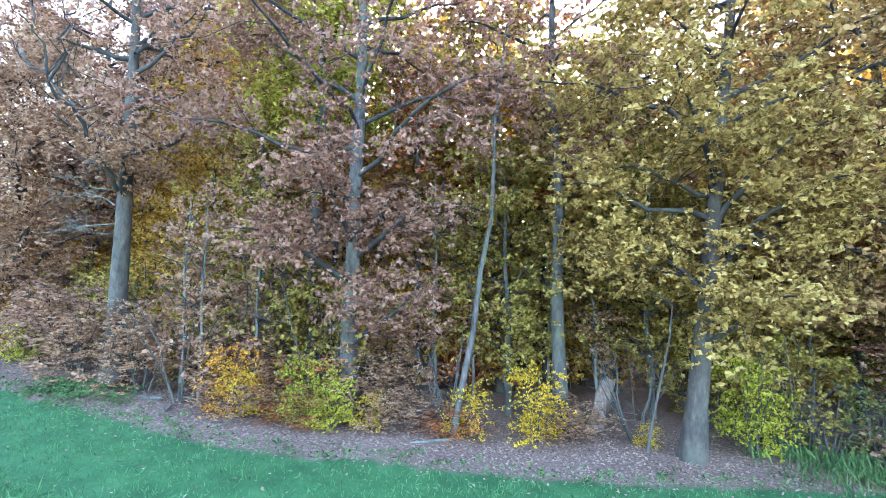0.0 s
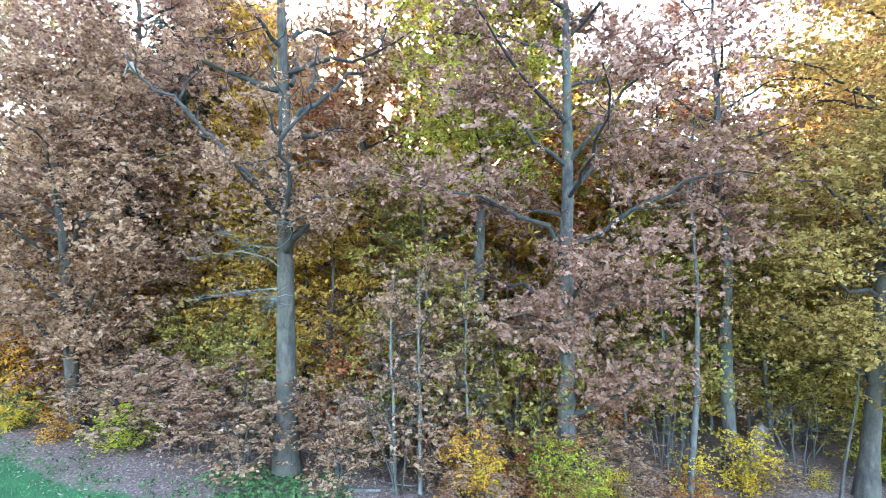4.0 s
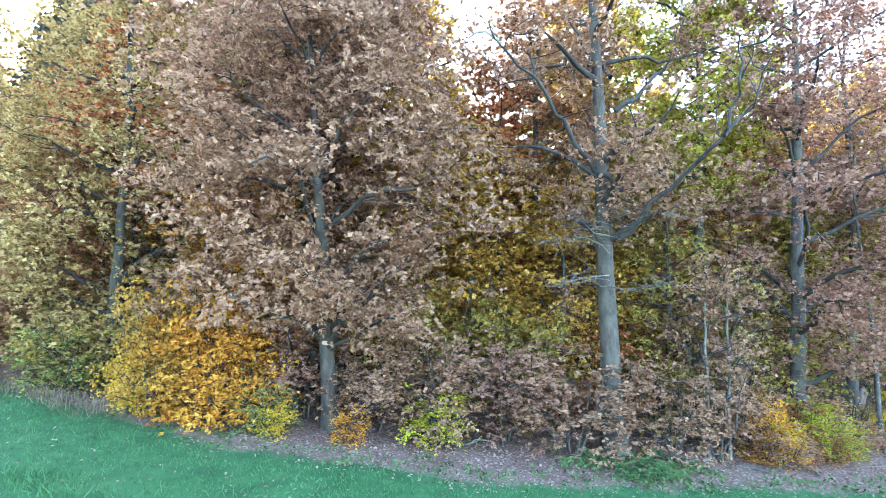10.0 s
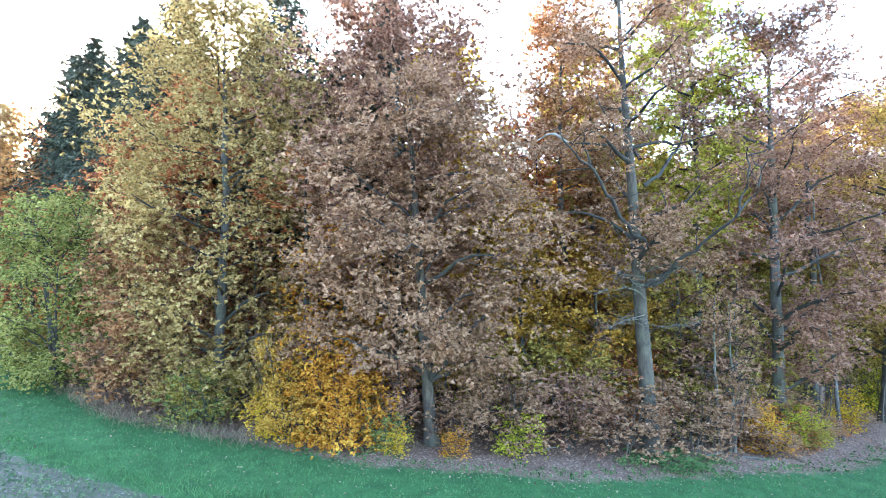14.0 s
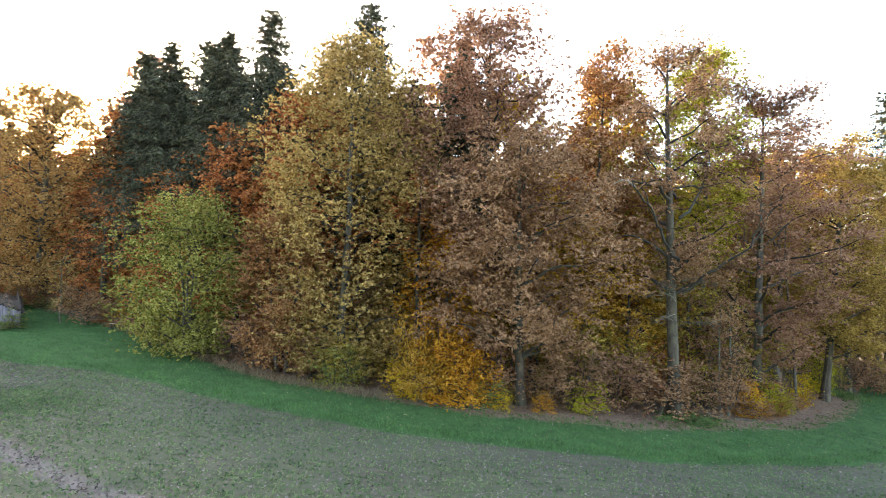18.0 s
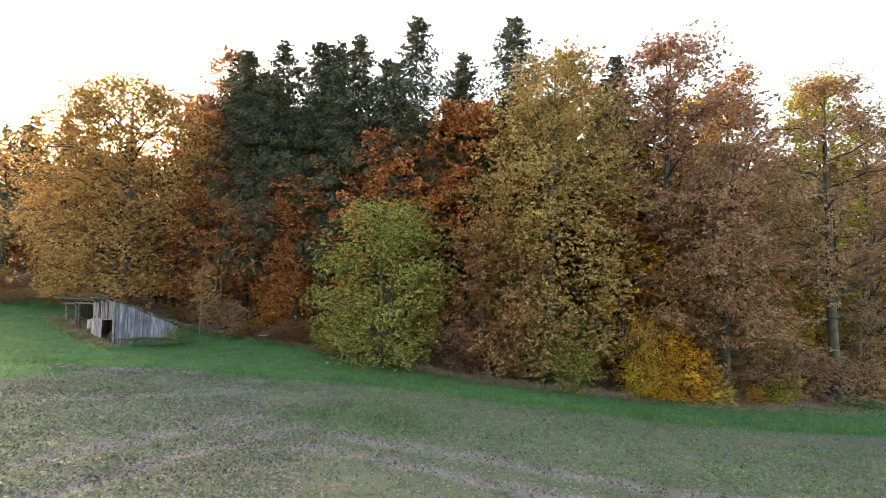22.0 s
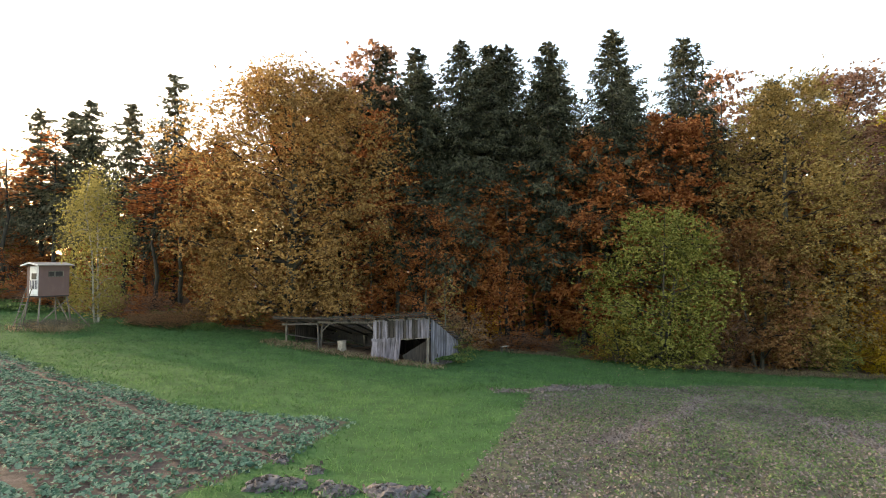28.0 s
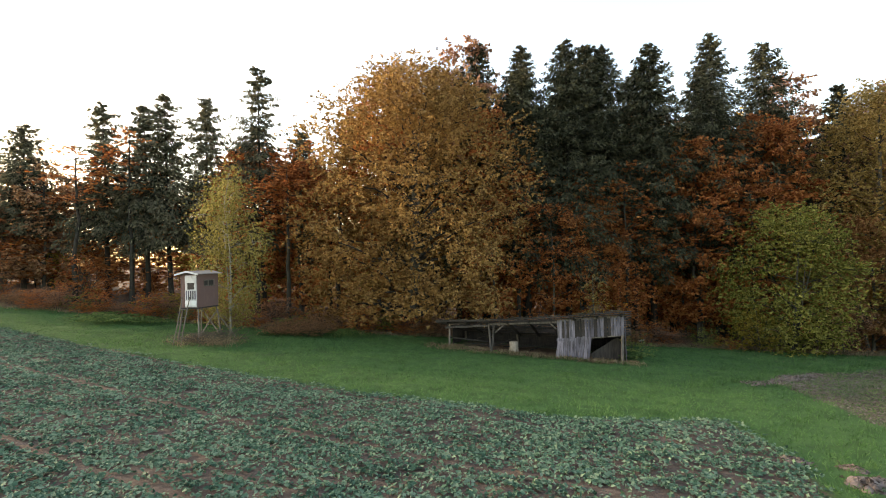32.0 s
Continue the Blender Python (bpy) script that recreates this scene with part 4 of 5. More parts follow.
for n, s in enumerate(np.concatenate([np.arange(4, 62, 2.2), np.arange(62, along[-1] - 2, 1.15)])):
    p = inside(s, rng.uniform(1.8, 7.5))
    shrub((("red", "purple", "olive", "brown", "red", "olive") if p[0] < 44 else ("olive", "ochre", "olive", "ochre", "red", "ochre"))[n % 6], *p, rng.uniform(3.4, 5.6), rng.uniform(1.1, 1.7))

# thin saplings that stand before and between the trunks
SAPLING = [plant("sapling", crown_tree(110 + k, 6.0, 1.6, 1.0, 0.045, 70, 26, leaf, 0.12, profile=EGG, limbs=22, fill=0.1, spread=0.22, up=0.8, sides=6, fine=(4, 3), twigs=4), stand(x, y), "pale", "thin young tree with sparse leaves", "sapling", "saplings") for k, (leaf, x, y) in enumerate((("oak_brown", 59.7, 18.9), ("oak_brown", 59.1, 18.6), ("oak_olive", 60.4, 20.2)))]
copy_thing(SAPLING[2], stand(20.3, 22.4, 50)).scale = (0.9, 0.9, 0.7)
for n, s in enumerate(np.arange(70, along[-1] - 20, 1.3)):
    p = inside(s, rng.uniform(-0.3, 3.5))
    ob = copy_thing(SAPLING[n % 3], stand(*p, rng.uniform(0, 360)))
    k = rng.uniform(0.7, 1.35)
    ob.scale = (k, k, k * rng.uniform(0.9, 1.2))


def bare_shrub(x, y, high, stems, seed, label, bark="dark"):
    """A clump of bare stems that fan out from one stool."""
    g = np.random.default_rng(seed)
    ob = thing("bare_shrub", stand(x, y), label, "shrub", "bare shrubs")
    for k in range(stems):
        t = Tubes()
        w = g.uniform(0, 2 * np.pi)
        out = g.uniform(0.1, 0.45) * high
        tip = np.array([math.cos(w) * out, math.sin(w) * out, high * g.uniform(0.6, 1.0)])
        line = bent((math.cos(w) * 0.08, math.sin(w) * 0.08, -0.1), tip, g, 7, 0.12)
        t.add(line, np.linspace(g.uniform(0.015, 0.045), 0.005, 7), 5)
        for j in range(4):
            q = line[g.integers(2, 6)]
            t.add(bent(q, q + g.normal(size=3) * 0.25 * high * np.array([1, 1, 0.5]) + (0, 0, 0.15 * high), g, 4, 0.2), np.linspace(0.009, 0.003, 4), 3)
        part("stem", t.mesh("stem"), BARK[bark], ob)
    return ob


bare_shrub(68.3, 27.2, 3.0, 9, 1, "bare hazel stems fanning out beside the pale oak")
bare_shrub(65.0, 23.5, 2.6, 8, 2, "bare grey stems among the yellow shrubs")
bare_shrub(71.9, 30.0, 2.0, 10, 3, "bare grey-green twigs at the forest edge")
bare_shrub(73.0, 30.8, 1.8, 9, 4, "bare grey-green twigs at the forest edge")
bare_shrub(59.3, 18.5, 4.2, 5, 5, "thin bare stems before the undergrowth")

# a leaning grey trunk among bare stems, and a peeled dead stem beside the pale oak
for words, bark, pts, r0 in (("thin leaning grey trunk among the yellow shrubs", "dark", [(65.55, 23.0, -5.0), (65.62, 23.25, -3.9), (65.75, 23.6, -2.3), (65.8, 23.85, -0.7), (65.83, 24.3, 0.9), (65.7, 24.6, 3.6), (65.9, 24.9, 6.4)], 0.10),
                             ("dead brown stem leaning beside the oak", "oak", [(69.1, 26.1, -5.1), (69.2, 26.2, -4.4), (69.4, 26.3, -3.4), (69.62, 26.4, -2.4), (69.7, 26.45, -1.6)], 0.05)):
    ob = thing("leaning_trunk", pose(*pts[0]), words, "tree trunk")
    t = Tubes()
    rel = np.array(pts) - np.array(pts[0])
    t.add(rel, np.linspace(r0, r0 * 0.35, len(pts)), 8)
    part("trunk", t.mesh("trunk"), BARK[bark], ob)
    t, g = Tubes(), np.random.default_rng(len(pts))
    for k in range(9 if bark == "dark" else 3):
        q = rel[g.integers(2, len(pts))]
        t.add(bent(q, q + g.normal(size=3) * np.array([0.6, 0.6, 0.25]) + (0, 0, 0.35), g, 5, 0.2), np.linspace(0.02, 0.005, 5), 4)
    tagged(part("branch", t.mesh("branch"), BARK[bark], ob), kind="stuff")

# limbs of the tall oak that reach out bare
tall_oak = bpy.data.objects["oak_tree"]
base = tall_oak.matrix_world.translation
g = np.random.default_rng(3)
for pts, r0 in (([(56.4, 17.3, 3.4), (55.5, 16.4, 4.2), (54.8, 15.8, 5.1), (54.3, 15.4, 6.0), (53.6, 14.8, 6.4), (53.2, 14.6, 7.2)], 0.095),
                ([(56.5, 17.2, 1.9), (57.2, 16.6, 2.6), (57.9, 16.0, 3.4), (58.6, 15.2, 4.2), (58.9, 14.8, 5.2), (58.8, 14.6, 6.3)], 0.095),
                ([(56.5, 17.4, 5.6), (57.3, 18.0, 6.4), (58.2, 18.9, 7.6), (58.7, 19.4, 9.2)], 0.10),
                ([(56.4, 17.5, 6.6), (55.6, 18.2, 7.8), (55.0, 18.6, 9.4)], 0.09),
                ([(54.3, 15.4, 6.0), (54.1, 15.9, 6.8), (54.3, 16.2, 7.6)], 0.05),
                ([(58.6, 15.2, 4.2), (59.3, 15.4, 4.9), (59.6, 15.2, 5.9)], 0.05)):
    t = Tubes()
    fine = np.linspace(0, len(pts) - 1, 3 * len(pts))
    pts = np.stack([np.interp(fine, np.arange(len(pts)), [p[a] for p in pts]) for a in range(3)], 1)
    k = len(pts)
    for q in pts[k // 3::2]:
        q = np.array(q) - np.array(base)
        t.add(bent(q, q + g.normal(size=3) * 0.55 + (0, 0, 0.25), g, 5, 0.3), np.linspace(0.022, 0.005, 5), 4)
    t.add(np.array(pts) - np.array(base) + g.normal(size=(k, 3)) * 0.06, np.linspace(r0 * 0.8, 0.018, k), 7)
    part("limb", t.mesh("limb"), BARK["limb"], tall_oak, "bare crooked limb")

t = Tubes()
t.add(np.array([(53.45, 14.75, 6.7), (53.1, 14.8, 7.0), (52.85, 14.85, 7.02), (52.5, 14.9, 6.82)]) - np.array(base), [0.045, 0.04, 0.035, 0.012], 6)
part("dead_tip", t.mesh("dead_tip"), BARK["birch"], tall_oak, "bleached broken limb tip")
for z, reach in ((1.5, (-1.9, -1.3, 0.2)), (0.9, (-1.5, -1.7, -0.3)), (2.0, (-1.2, -1.6, 0.4)), (0.6, (1.3, -1.2, 0.1)), (2.4, (1.4, -0.9, 0.1))):
    t = Tubes()
    root = np.array([56.25, 17.2, z]) - np.array(base)
    bough = bent(root, root + np.array(reach), g, 7, 0.2)
    t.add(bough, np.linspace(0.02, 0.006, 7), 5)
    for k in range(26):
        q = bough[g.integers(2, 7)]
        t.add(bent(q, q + g.normal(size=3) * np.array([0.45, 0.35, 0.32]), g, 5, 0.3), np.linspace(0.008, 0.003, 5), 4)
    part("dead_branch", t.mesh("dead_branch"), BARK["pale"], tall_oak, "bare pale twiggy branch")

# uprooted stump, fallen logs, ivy and rank grass along the edge
t = Tubes()
t.add([(0, 0, -0.1), (0.02, 0.02, 0.1), (0.08, 0.03, 0.35), (0.15, 0.05, 0.62), (0.22, 0.05, 0.9), (0.3, 0.05, 1.15), (0.36, 0.03, 1.36), (0.39, 0.02, 1.45)], [0.27, 0.22, 0.2, 0.22, 0.23, 0.21, 0.15, 0.04], 12)
stump = thing("tree_stump", stand(67.0, 27.4, 40), "brown rotten tree stump leaning among bare stems", "stump")
me = t.mesh("stump")
co = np.empty(len(me.vertices) * 3, np.float32)
me.vertices.foreach_get("co", co)
me.vertices.foreach_set("co", co + g.normal(size=len(co)).astype(np.float32) * 0.035)
part("trunk", me, wood_material("rotten_wood", (0.13, 0.08, 0.055), (0.34, 0.235, 0.165), (1, 1, 0.4)), stump)
for x, y, w, ln, r0 in ((58.6, 17.9, 20, 0.9, 0.05), (65.4, 22.4, 60, 1.1, 0.04), (60.0, 18.0, -30, 0.7, 0.04), (24.6, 23.0, 10, 1.3, 0.07)):
    log = thing("fallen_branch", stand(x, y, w), "short pale broken branch lying on fallen leaves", "branch", "fallen branches")
    part("stick", pole_mesh((-ln / 2, 0, r0 * 0.8), (ln / 2, 0.1, r0), r0, int(x)), BARK["pale"], log)


bench = thing("plank_bench", stand(23.95, 22.4, 25), "small pale plank resting on two short dark posts", "bench")
part("plank", board_mesh("plank", (-0.32, 0, 0.36), (0.32, 0, 0.36), 0.16, 0.04), wood_material("pale_plank", (0.2, 0.18, 0.15), (0.42, 0.37, 0.32), (0.3, 1, 1)), bench)
for x in (-0.22, 0.22):
    part("post", pole_mesh((x, 0, -0.1), (x, 0, 0.34), 0.05, 7), BARK["dark"], bench)
for k, (x, y, w, ln) in enumerate(((58.9, 18.9, 10, 1.6), (57.6, 19.3, -25, 1.2), (64.9, 23.0, 35, 1.0), (52.6, 16.2, 15, 1.1), (61.9, 18.8, 70, 0.5))):
    twig = thing("fallen_branch", stand(x, y, w), "crooked bare branch lying on fallen leaves", "branch", "fallen branches")
    t = Tubes()
    g2 = np.random.default_rng(300 + k)
    line = bent((-ln / 2, 0, 0.03), (ln / 2, 0.15, 0.08), g2, 7, 0.3)
    line[:, 2] = np.clip(np.abs(line[:, 2]), 0.03, 0.3)
    t.add(line, np.linspace(0.04, 0.012, 7), 6)
    t.add(bent(line[3], line[3] + np.array([0.3, 0.25, 0.12]), g2, 4, 0.2), np.linspace(0.02, 0.006, 4), 4)
    part("stick", t.mesh("stick"), BARK["pale"], twig)


def patch(name, cx, cy, rad, n, leaf, size, per, label, category, **more):
    return scatter(name, n, (cx - rad, cx + rad, cy - rad, cy + rad), lambda x, y: np.clip(1.3 - np.hypot(x - cx, y - cy) / rad * 1.2 - 0.5 * (np.sin(x * 4.1 + cy) * np.sin(y * 3.7 + cx) > 0.1), 0, 1), leaf, size, per, label, category, **more)


patch("ivy_patch", 57.3, 16.7, 1.6, 700, "ivy", 0.10, 7, "low green ivy and bramble at the foot of the oak", "ivy", spread=0.10, high=0.12, wide=0.7, upright=0.3, seed=21)
patch("ivy_patch", 55.9, 16.6, 1.2, 350, "ivy", 0.10, 6, "low green ivy and bramble at the foot of the oak", "ivy", spread=0.10, high=0.10, wide=0.7, upright=0.3, seed=22)
patch("rank_grass", 72.2, 29.6, 2.0, 900, "ivy", 0.45, 4, "tall green rank grass at the forest edge", "grass", spread=0.10, high=0.2, wide=0.07, upright=0.8, seed=23)


def edge_strip(x, y):
    d = y - np.interp(x, *LITTER.T)
    return np.clip(1.3 - np.abs(d + 0.1) / 0.7, 0, 1)


scatter("dry_grass", 7000, (27, 43, 13, 22), edge_strip, "dry", 0.40, 4, "tall dry straw-coloured grass along the bushes", "grass", 0.08, 0.18, 0.03, 0.8, 24)
scatter("edge_weeds", 12000, (43, 73, 12, 32), lambda x, y: edge_strip(x, y - 0.6) * 0.6, "ivy", 0.12, 4, "low green weeds among fallen leaves", "weeds", 0.09, 0.06, 0.4, 0.5, 25)
scatter("edge_weeds", 14000, (-14, 30, 20, 48), edge_strip, "dry", 0.32, 5, "rank dry grass and weeds before the wood", "weeds", 0.10, 0.12, 0.09, 0.7, 26)
patch("rank_grass", 0.3, 26.9, 1.7, 900, "dry", 0.36, 4, "dry grass and weeds round the hide's legs", "grass", spread=0.10, high=0.14, wide=0.04, upright=0.75, seed=27)


def before_shed(x, y):
    """A ragged strip along the open front of the shed."""
    d = (x - 11.7) * 0.713 + (y - 24.05) * 0.701
    u = (x - 11.7) * 0.701 - (y - 24.05) * 0.713
    return np.clip(1.15 - np.abs(d + 0.35) / 0.75, 0, 1) * (u > -0.8) * (u < 9.6) * (0.35 + 0.65 * (np.sin(u * 3.1) * np.sin(u * 1.3 + 1) > -0.1))


scatter("shed_weeds", 7000, (9.5, 20, 16, 26), before_shed, "dry", 0.30, 5, "brown weeds and dead grass before the open shed", "weeds", 0.12, 0.12, 0.07, 0.65, 28)
scatter("shed_weeds", 2600, (9.5, 20, 16, 26), before_shed, "ivy", 0.14, 5, "low green weeds before the open shed", "weeds", 0.10, 0.10, 0.4, 0.5, 29)
patch("bramble", -4.4, 33.6, 1.9, 900, "ivy", 0.14, 8, "dark green brambles on the bank before the wood", "bramble", spread=0.22, high=0.3, wide=0.6, upright=0.4, seed=31)
patch("bramble", -2.6, 32.9, 1.3, 400, "ivy", 0.14, 8, "dark green brambles on the bank before the wood", "bramble", spread=0.2, high=0.22, wide=0.6, upright=0.4, seed=32)
patch("rank_grass", 0.7, 26.3, 1.5, 420, "dry", 0.55, 5, "tall dead grass heaped under the hide", "grass", spread=0.14, high=0.22, wide=0.03, upright=0.7, seed=33)
patch("rank_grass", 7.4, 28.4, 1.4, 500, "ivy", 0.4, 5, "green weeds beside the bracken", "grass", spread=0.14, high=0.2, wide=0.06, upright=0.7, seed=34)
patch("bramble", 18.9, 18.5, 1.1, 420, "ivy", 0.13, 9, "green brambles against the shed gable", "bramble", spread=0.2, high=0.35, wide=0.6, upright=0.4, seed=30)


def soil_heap(x, y, rad, high, seed):
    """A low heap of lumpy turned-up soil."""
    g = np.random.default_rng(seed)
    bm = bmesh.new()
    bmesh.ops.create_icosphere(bm, subdivisions=3, radius=1.0)
    ph = g.uniform(0, 6, 6)
    for v in bm.verts:
        n = 1 + 0.22 * math.sin(7 * v.co.x + ph[0]) * math.sin(6 * v.co.y + ph[1]) + 0.14 * math.sin(13 * v.co.y + ph[2]) * math.sin(11 * v.co.x + ph[3]) + g.normal() * 0.05
        v.co = Vector((v.co.x * rad * n, v.co.y * rad * 0.7 * n, v.co.z * high * n))
    ob = thing("soil_heap", stand(x, y, g.uniform(0, 180)), "low lumpy heap of grey-brown soil in the grass", "soil heap", "soil heaps")
    part("earth", bm, EARTH, ob)
    c = np.stack([g.normal(size=90) * rad * 0.6, g.normal(size=90) * rad * 0.45, np.zeros(90)], 1)
    c[:, 2] = high * np.clip(1 - np.hypot(c[:, 0] / rad, c[:, 1] / rad / 0.7) ** 2, 0.02, 1)
    tagged(part("loose_soil", leaf_mesh("loose_soil", c, 0.10, g, wide=0.8, flat=0.3), LEAF["clod"], ob), kind="stuff")
    return ob


EARTH = bark_material("heap_earth", (0.045, 0.037, 0.038), (0.165, 0.14, 0.142), (0.095, 0.08, 0.08))
for n, (x, y, rad, high) in enumerate([(10.7, 5.0, 0.32, 0.15), (11.1, 4.95, 0.3, 0.12), (11.75, 4.5, 0.28, 0.12), (12.05, 4.45, 0.2, 0.09), (12.7, 4.15, 0.32, 0.13), (13.1, 4.0, 0.26, 0.11), (11.6, 5.6, 0.2, 0.08), (11.0, 6.4, 0.24, 0.09), (20.4, 12.3, 0.32, 0.12), (21.3, 12.5, 0.36, 0.13)]):
    soil_heap(x, y, rad * 1.15, high * 0.9, 200 + n)

# ---- weathered shed ----
BOARD = wood_material("weathered_board", (0.042, 0.039, 0.052), (0.245, 0.23, 0.275), (1, 1, 0.1))
# old dark wood, with the shade of the shed's inside put into its colour
SHADED_DARKWOOD = wood_material("shaded_dark_board", (0.012, 0.01, 0.009), (0.05, 0.04, 0.034), (1, 1, 0.12))
POLE = wood_material("pole", (0.06, 0.052, 0.042), (0.22, 0.19, 0.16), (1, 1, 0.15))
ROOFING = wood_material("roofing", (0.016, 0.012, 0.01), (0.065, 0.05, 0.04), (1, 0.3, 1), (0.06, 0.035, 0.02))


# local axes: x along the open front to the boarded end, y to the back
SHED_A, SHED_B = Vector((11.7, 24.05, 0)), Vector((17.9, 17.75, 0))
SHED_LEN = (SHED_B - SHED_A).length
turn = math.degrees(math.atan2(SHED_B.y - SHED_A.y, SHED_B.x - SHED_A.x))
shed_m = pose(SHED_A.x, SHED_A.y, 0, 0, 0, turn)
shed = thing("shed", shed_m, "collapsing open-fronted shed of grey weathered boards", "shed")


def shed_ground(x, y):
    p = shed_m @ Vector((x, y, 0))
    return float(ground_z(p.x, p.y))


def eave(x):
    """Height of the front edge of the roof, sagging in the middle."""
    return 0.42 + 0.48 * (x / SHED_LEN) - 0.10 * math.sin(math.pi * x / SHED_LEN)


DEEP, FALL = 3.0, 1.45


def roof_z(x, y):
    return eave(x) - FALL * (1 - 0.45 * (1 - x / SHED_LEN)) * y / DEEP


L1 = SHED_LEN - 3.05
for n, (x, y, lean) in enumerate([(0.25, 0.05, 0.05), (2.35, 0.0, -0.05), (2.62, 0.1, 0.10), (L1, 0.0, -0.04), (SHED_LEN - 0.06, 0.0, 0.03), (0.2, DEEP - 0.1, 0), (3.2, DEEP - 0.1, 0), (L1, DEEP - 0.1, 0), (SHED_LEN - 0.08, DEEP - 0.1, 0)]):
    part("post", pole_mesh((x - lean * 2, y, shed_ground(x, y) - 0.2), (x, y, roof_z(x, y) - 0.06), 0.065, n), POLE, shed)
for a, b in (((0.0, -0.04, eave(0) - 0.26), (2.4, -0.04, eave(2.4) - 0.16)), ((2.4, -0.04, eave(2.4) - 0.10), (L1, -0.04, eave(L1) - 0.12)), ((L1, -0.03, eave(L1) - 0.05), (SHED_LEN, -0.03, eave(SHED_LEN) - 0.05))):
    part("beam", board_mesh("beam", a, b, 0.11, 0.09, rough=0.02), POLE, shed)
part("brace", board_mesh("brace", (2.66, -0.02, eave(2.6) - 0.55), (3.15, -0.02, eave(3.2) - 0.14), 0.07, 0.06), POLE, shed)
part("brace", board_mesh("brace", (L1 - 0.06, -0.02, eave(L1) - 0.45), (L1 - 0.42, -0.02, eave(L1) - 0.12), 0.07, 0.06), POLE, shed)
part("rail", board_mesh("rail", (0.25, 0.02, shed_ground(0.2, 0) + 0.55), (2.4, 0.5, shed_ground(2.4, 0) + 0.42), 0.08, 0.05), SHADED_DARKWOOD, shed)
for n in range(9):
    x = 0.1 + n * (SHED_LEN - 0.2) / 8
    part("rafter", board_mesh("rafter", (x, -0.28, roof_z(x, -0.28) - 0.07), (x, DEEP + 0.25, roof_z(x, DEEP + 0.25) - 0.07), 0.09, 0.09), SHADED_DARKWOOD, shed)
# roofing boards across the rafters, ragged at the ends
r = random.Random(5)
for k in range(15):
    y0 = -0.34 + k * 0.245
    for x0, x1 in ((-0.35, 2.9), (2.92, 5.9), (5.92, SHED_LEN + 0.22)):
        if k > 3 and r.random() < 0.06:
            continue
        w = r.uniform(-0.012, 0.03)
        a = (x0 + r.uniform(-0.12, 0.05) * (x0 < 0), y0, roof_z(x0, y0) + w)
        b = (x1 + r.uniform(-0.05, 0.12) * (x1 > SHED_LEN), y0, roof_z(x1, y0) + w + r.uniform(-0.01, 0.02))
        part("roof_board", board_mesh("roof_board", a, b, 0.25, 0.03, (0, 0, 1), 0.04, k), ROOFING, shed)
# front boards: a short upper row and a leaning lower row, with the doorway left open;
# a run of dark boards in the upper row stands for a shaded window hole
x = L1
k = 0
while x < SHED_LEN - 0.06:
    w = r.uniform(0.10, 0.17)
    top, low = eave(x) - 0.02, eave(x) - 0.92 + r.uniform(-0.03, 0.03)
    # near-black between 0.24 and 0.40: a hole's darkness put into board colour
    part("wall_board", board_mesh("wall_board", (x + w / 2, -0.07 - 0.02 * (k % 2), low), (x + w / 2, -0.07 - 0.02 * (k % 2), top), w - 0.012, 0.024, (0, 1, 0), 0.015, k), SHADED_DARKWOOD if 0.24 < (x - L1) / 3.05 < 0.40 or r.random() < 0.25 else BOARD, shed)
    x, k = x + w, k + 1
x = L1
while x < L1 + 1.55:
    w = r.uniform(0.11, 0.18)
    part("wall_board", board_mesh("wall_board", (x + w / 2 - 0.14, -0.12, shed_ground(x, 0) - 0.05), (x + w / 2, -0.10, eave(x) - 0.9 + r.uniform(-0.02, 0.05)), w - 0.012, 0.024, (0, 1, 0), 0.015, k), BOARD, shed)
    x, k = x + w, k + 1
part("cross_board", board_mesh("cross_board", (L1 - 0.05, -0.14, eave(L1) - 0.96), (L1 + 0.75, -0.14, eave(L1) - 0.94), 0.12, 0.03, (0, 1, 0)), BOARD, shed)
part("door_lintel", board_mesh("door_lintel", (L1 + 1.5, -0.03, eave(L1) - 0.84), (SHED_LEN, -0.03, eave(SHED_LEN) - 0.92), 0.09, 0.07), POLE, shed)
part("fallen_panel", board_mesh("fallen_panel", (L1 + 1.7, 0.25, shed_ground(L1 + 2, 0) - 0.05), (SHED_LEN - 0.1, 0.55, shed_ground(L1 + 2, 0) + 0.75), 0.9, 0.03, (0, 1, 0.2)), SHADED_DARKWOOD, shed, "fallen dark board panel")
# gable end boards, cut off under the slope of the roof
y = 0.02
while y < DEEP - 0.05:
    w = r.uniform(0.11, 0.16)
    part("wall_board", board_mesh("wall_board", (SHED_LEN + 0.04 + 0.015 * (k % 2), y + w / 2, shed_ground(SHED_LEN, y) - 0.08), (SHED_LEN + 0.04 + 0.015 * (k % 2), y + w / 2, roof_z(SHED_LEN, y + w / 2) - 0.05), w - 0.01, 0.024, (1, 0, 0), 0.01, k), BOARD, shed)
    y, k = y + w, k + 1
# back wall and the wall between the bays, coloured near-black for the shade inside
for n in range(7):
    part("back_board", board_mesh("back_board", (0.1, DEEP, max(shed_ground(0, DEEP), -1.2) + n * 0.17), (SHED_LEN, DEEP + 0.02, shed_ground(SHED_LEN, DEEP) + n * 0.17), 0.165, 0.025, (0, 1, 0)), SHADED_DARKWOOD, shed)
y = 0.15
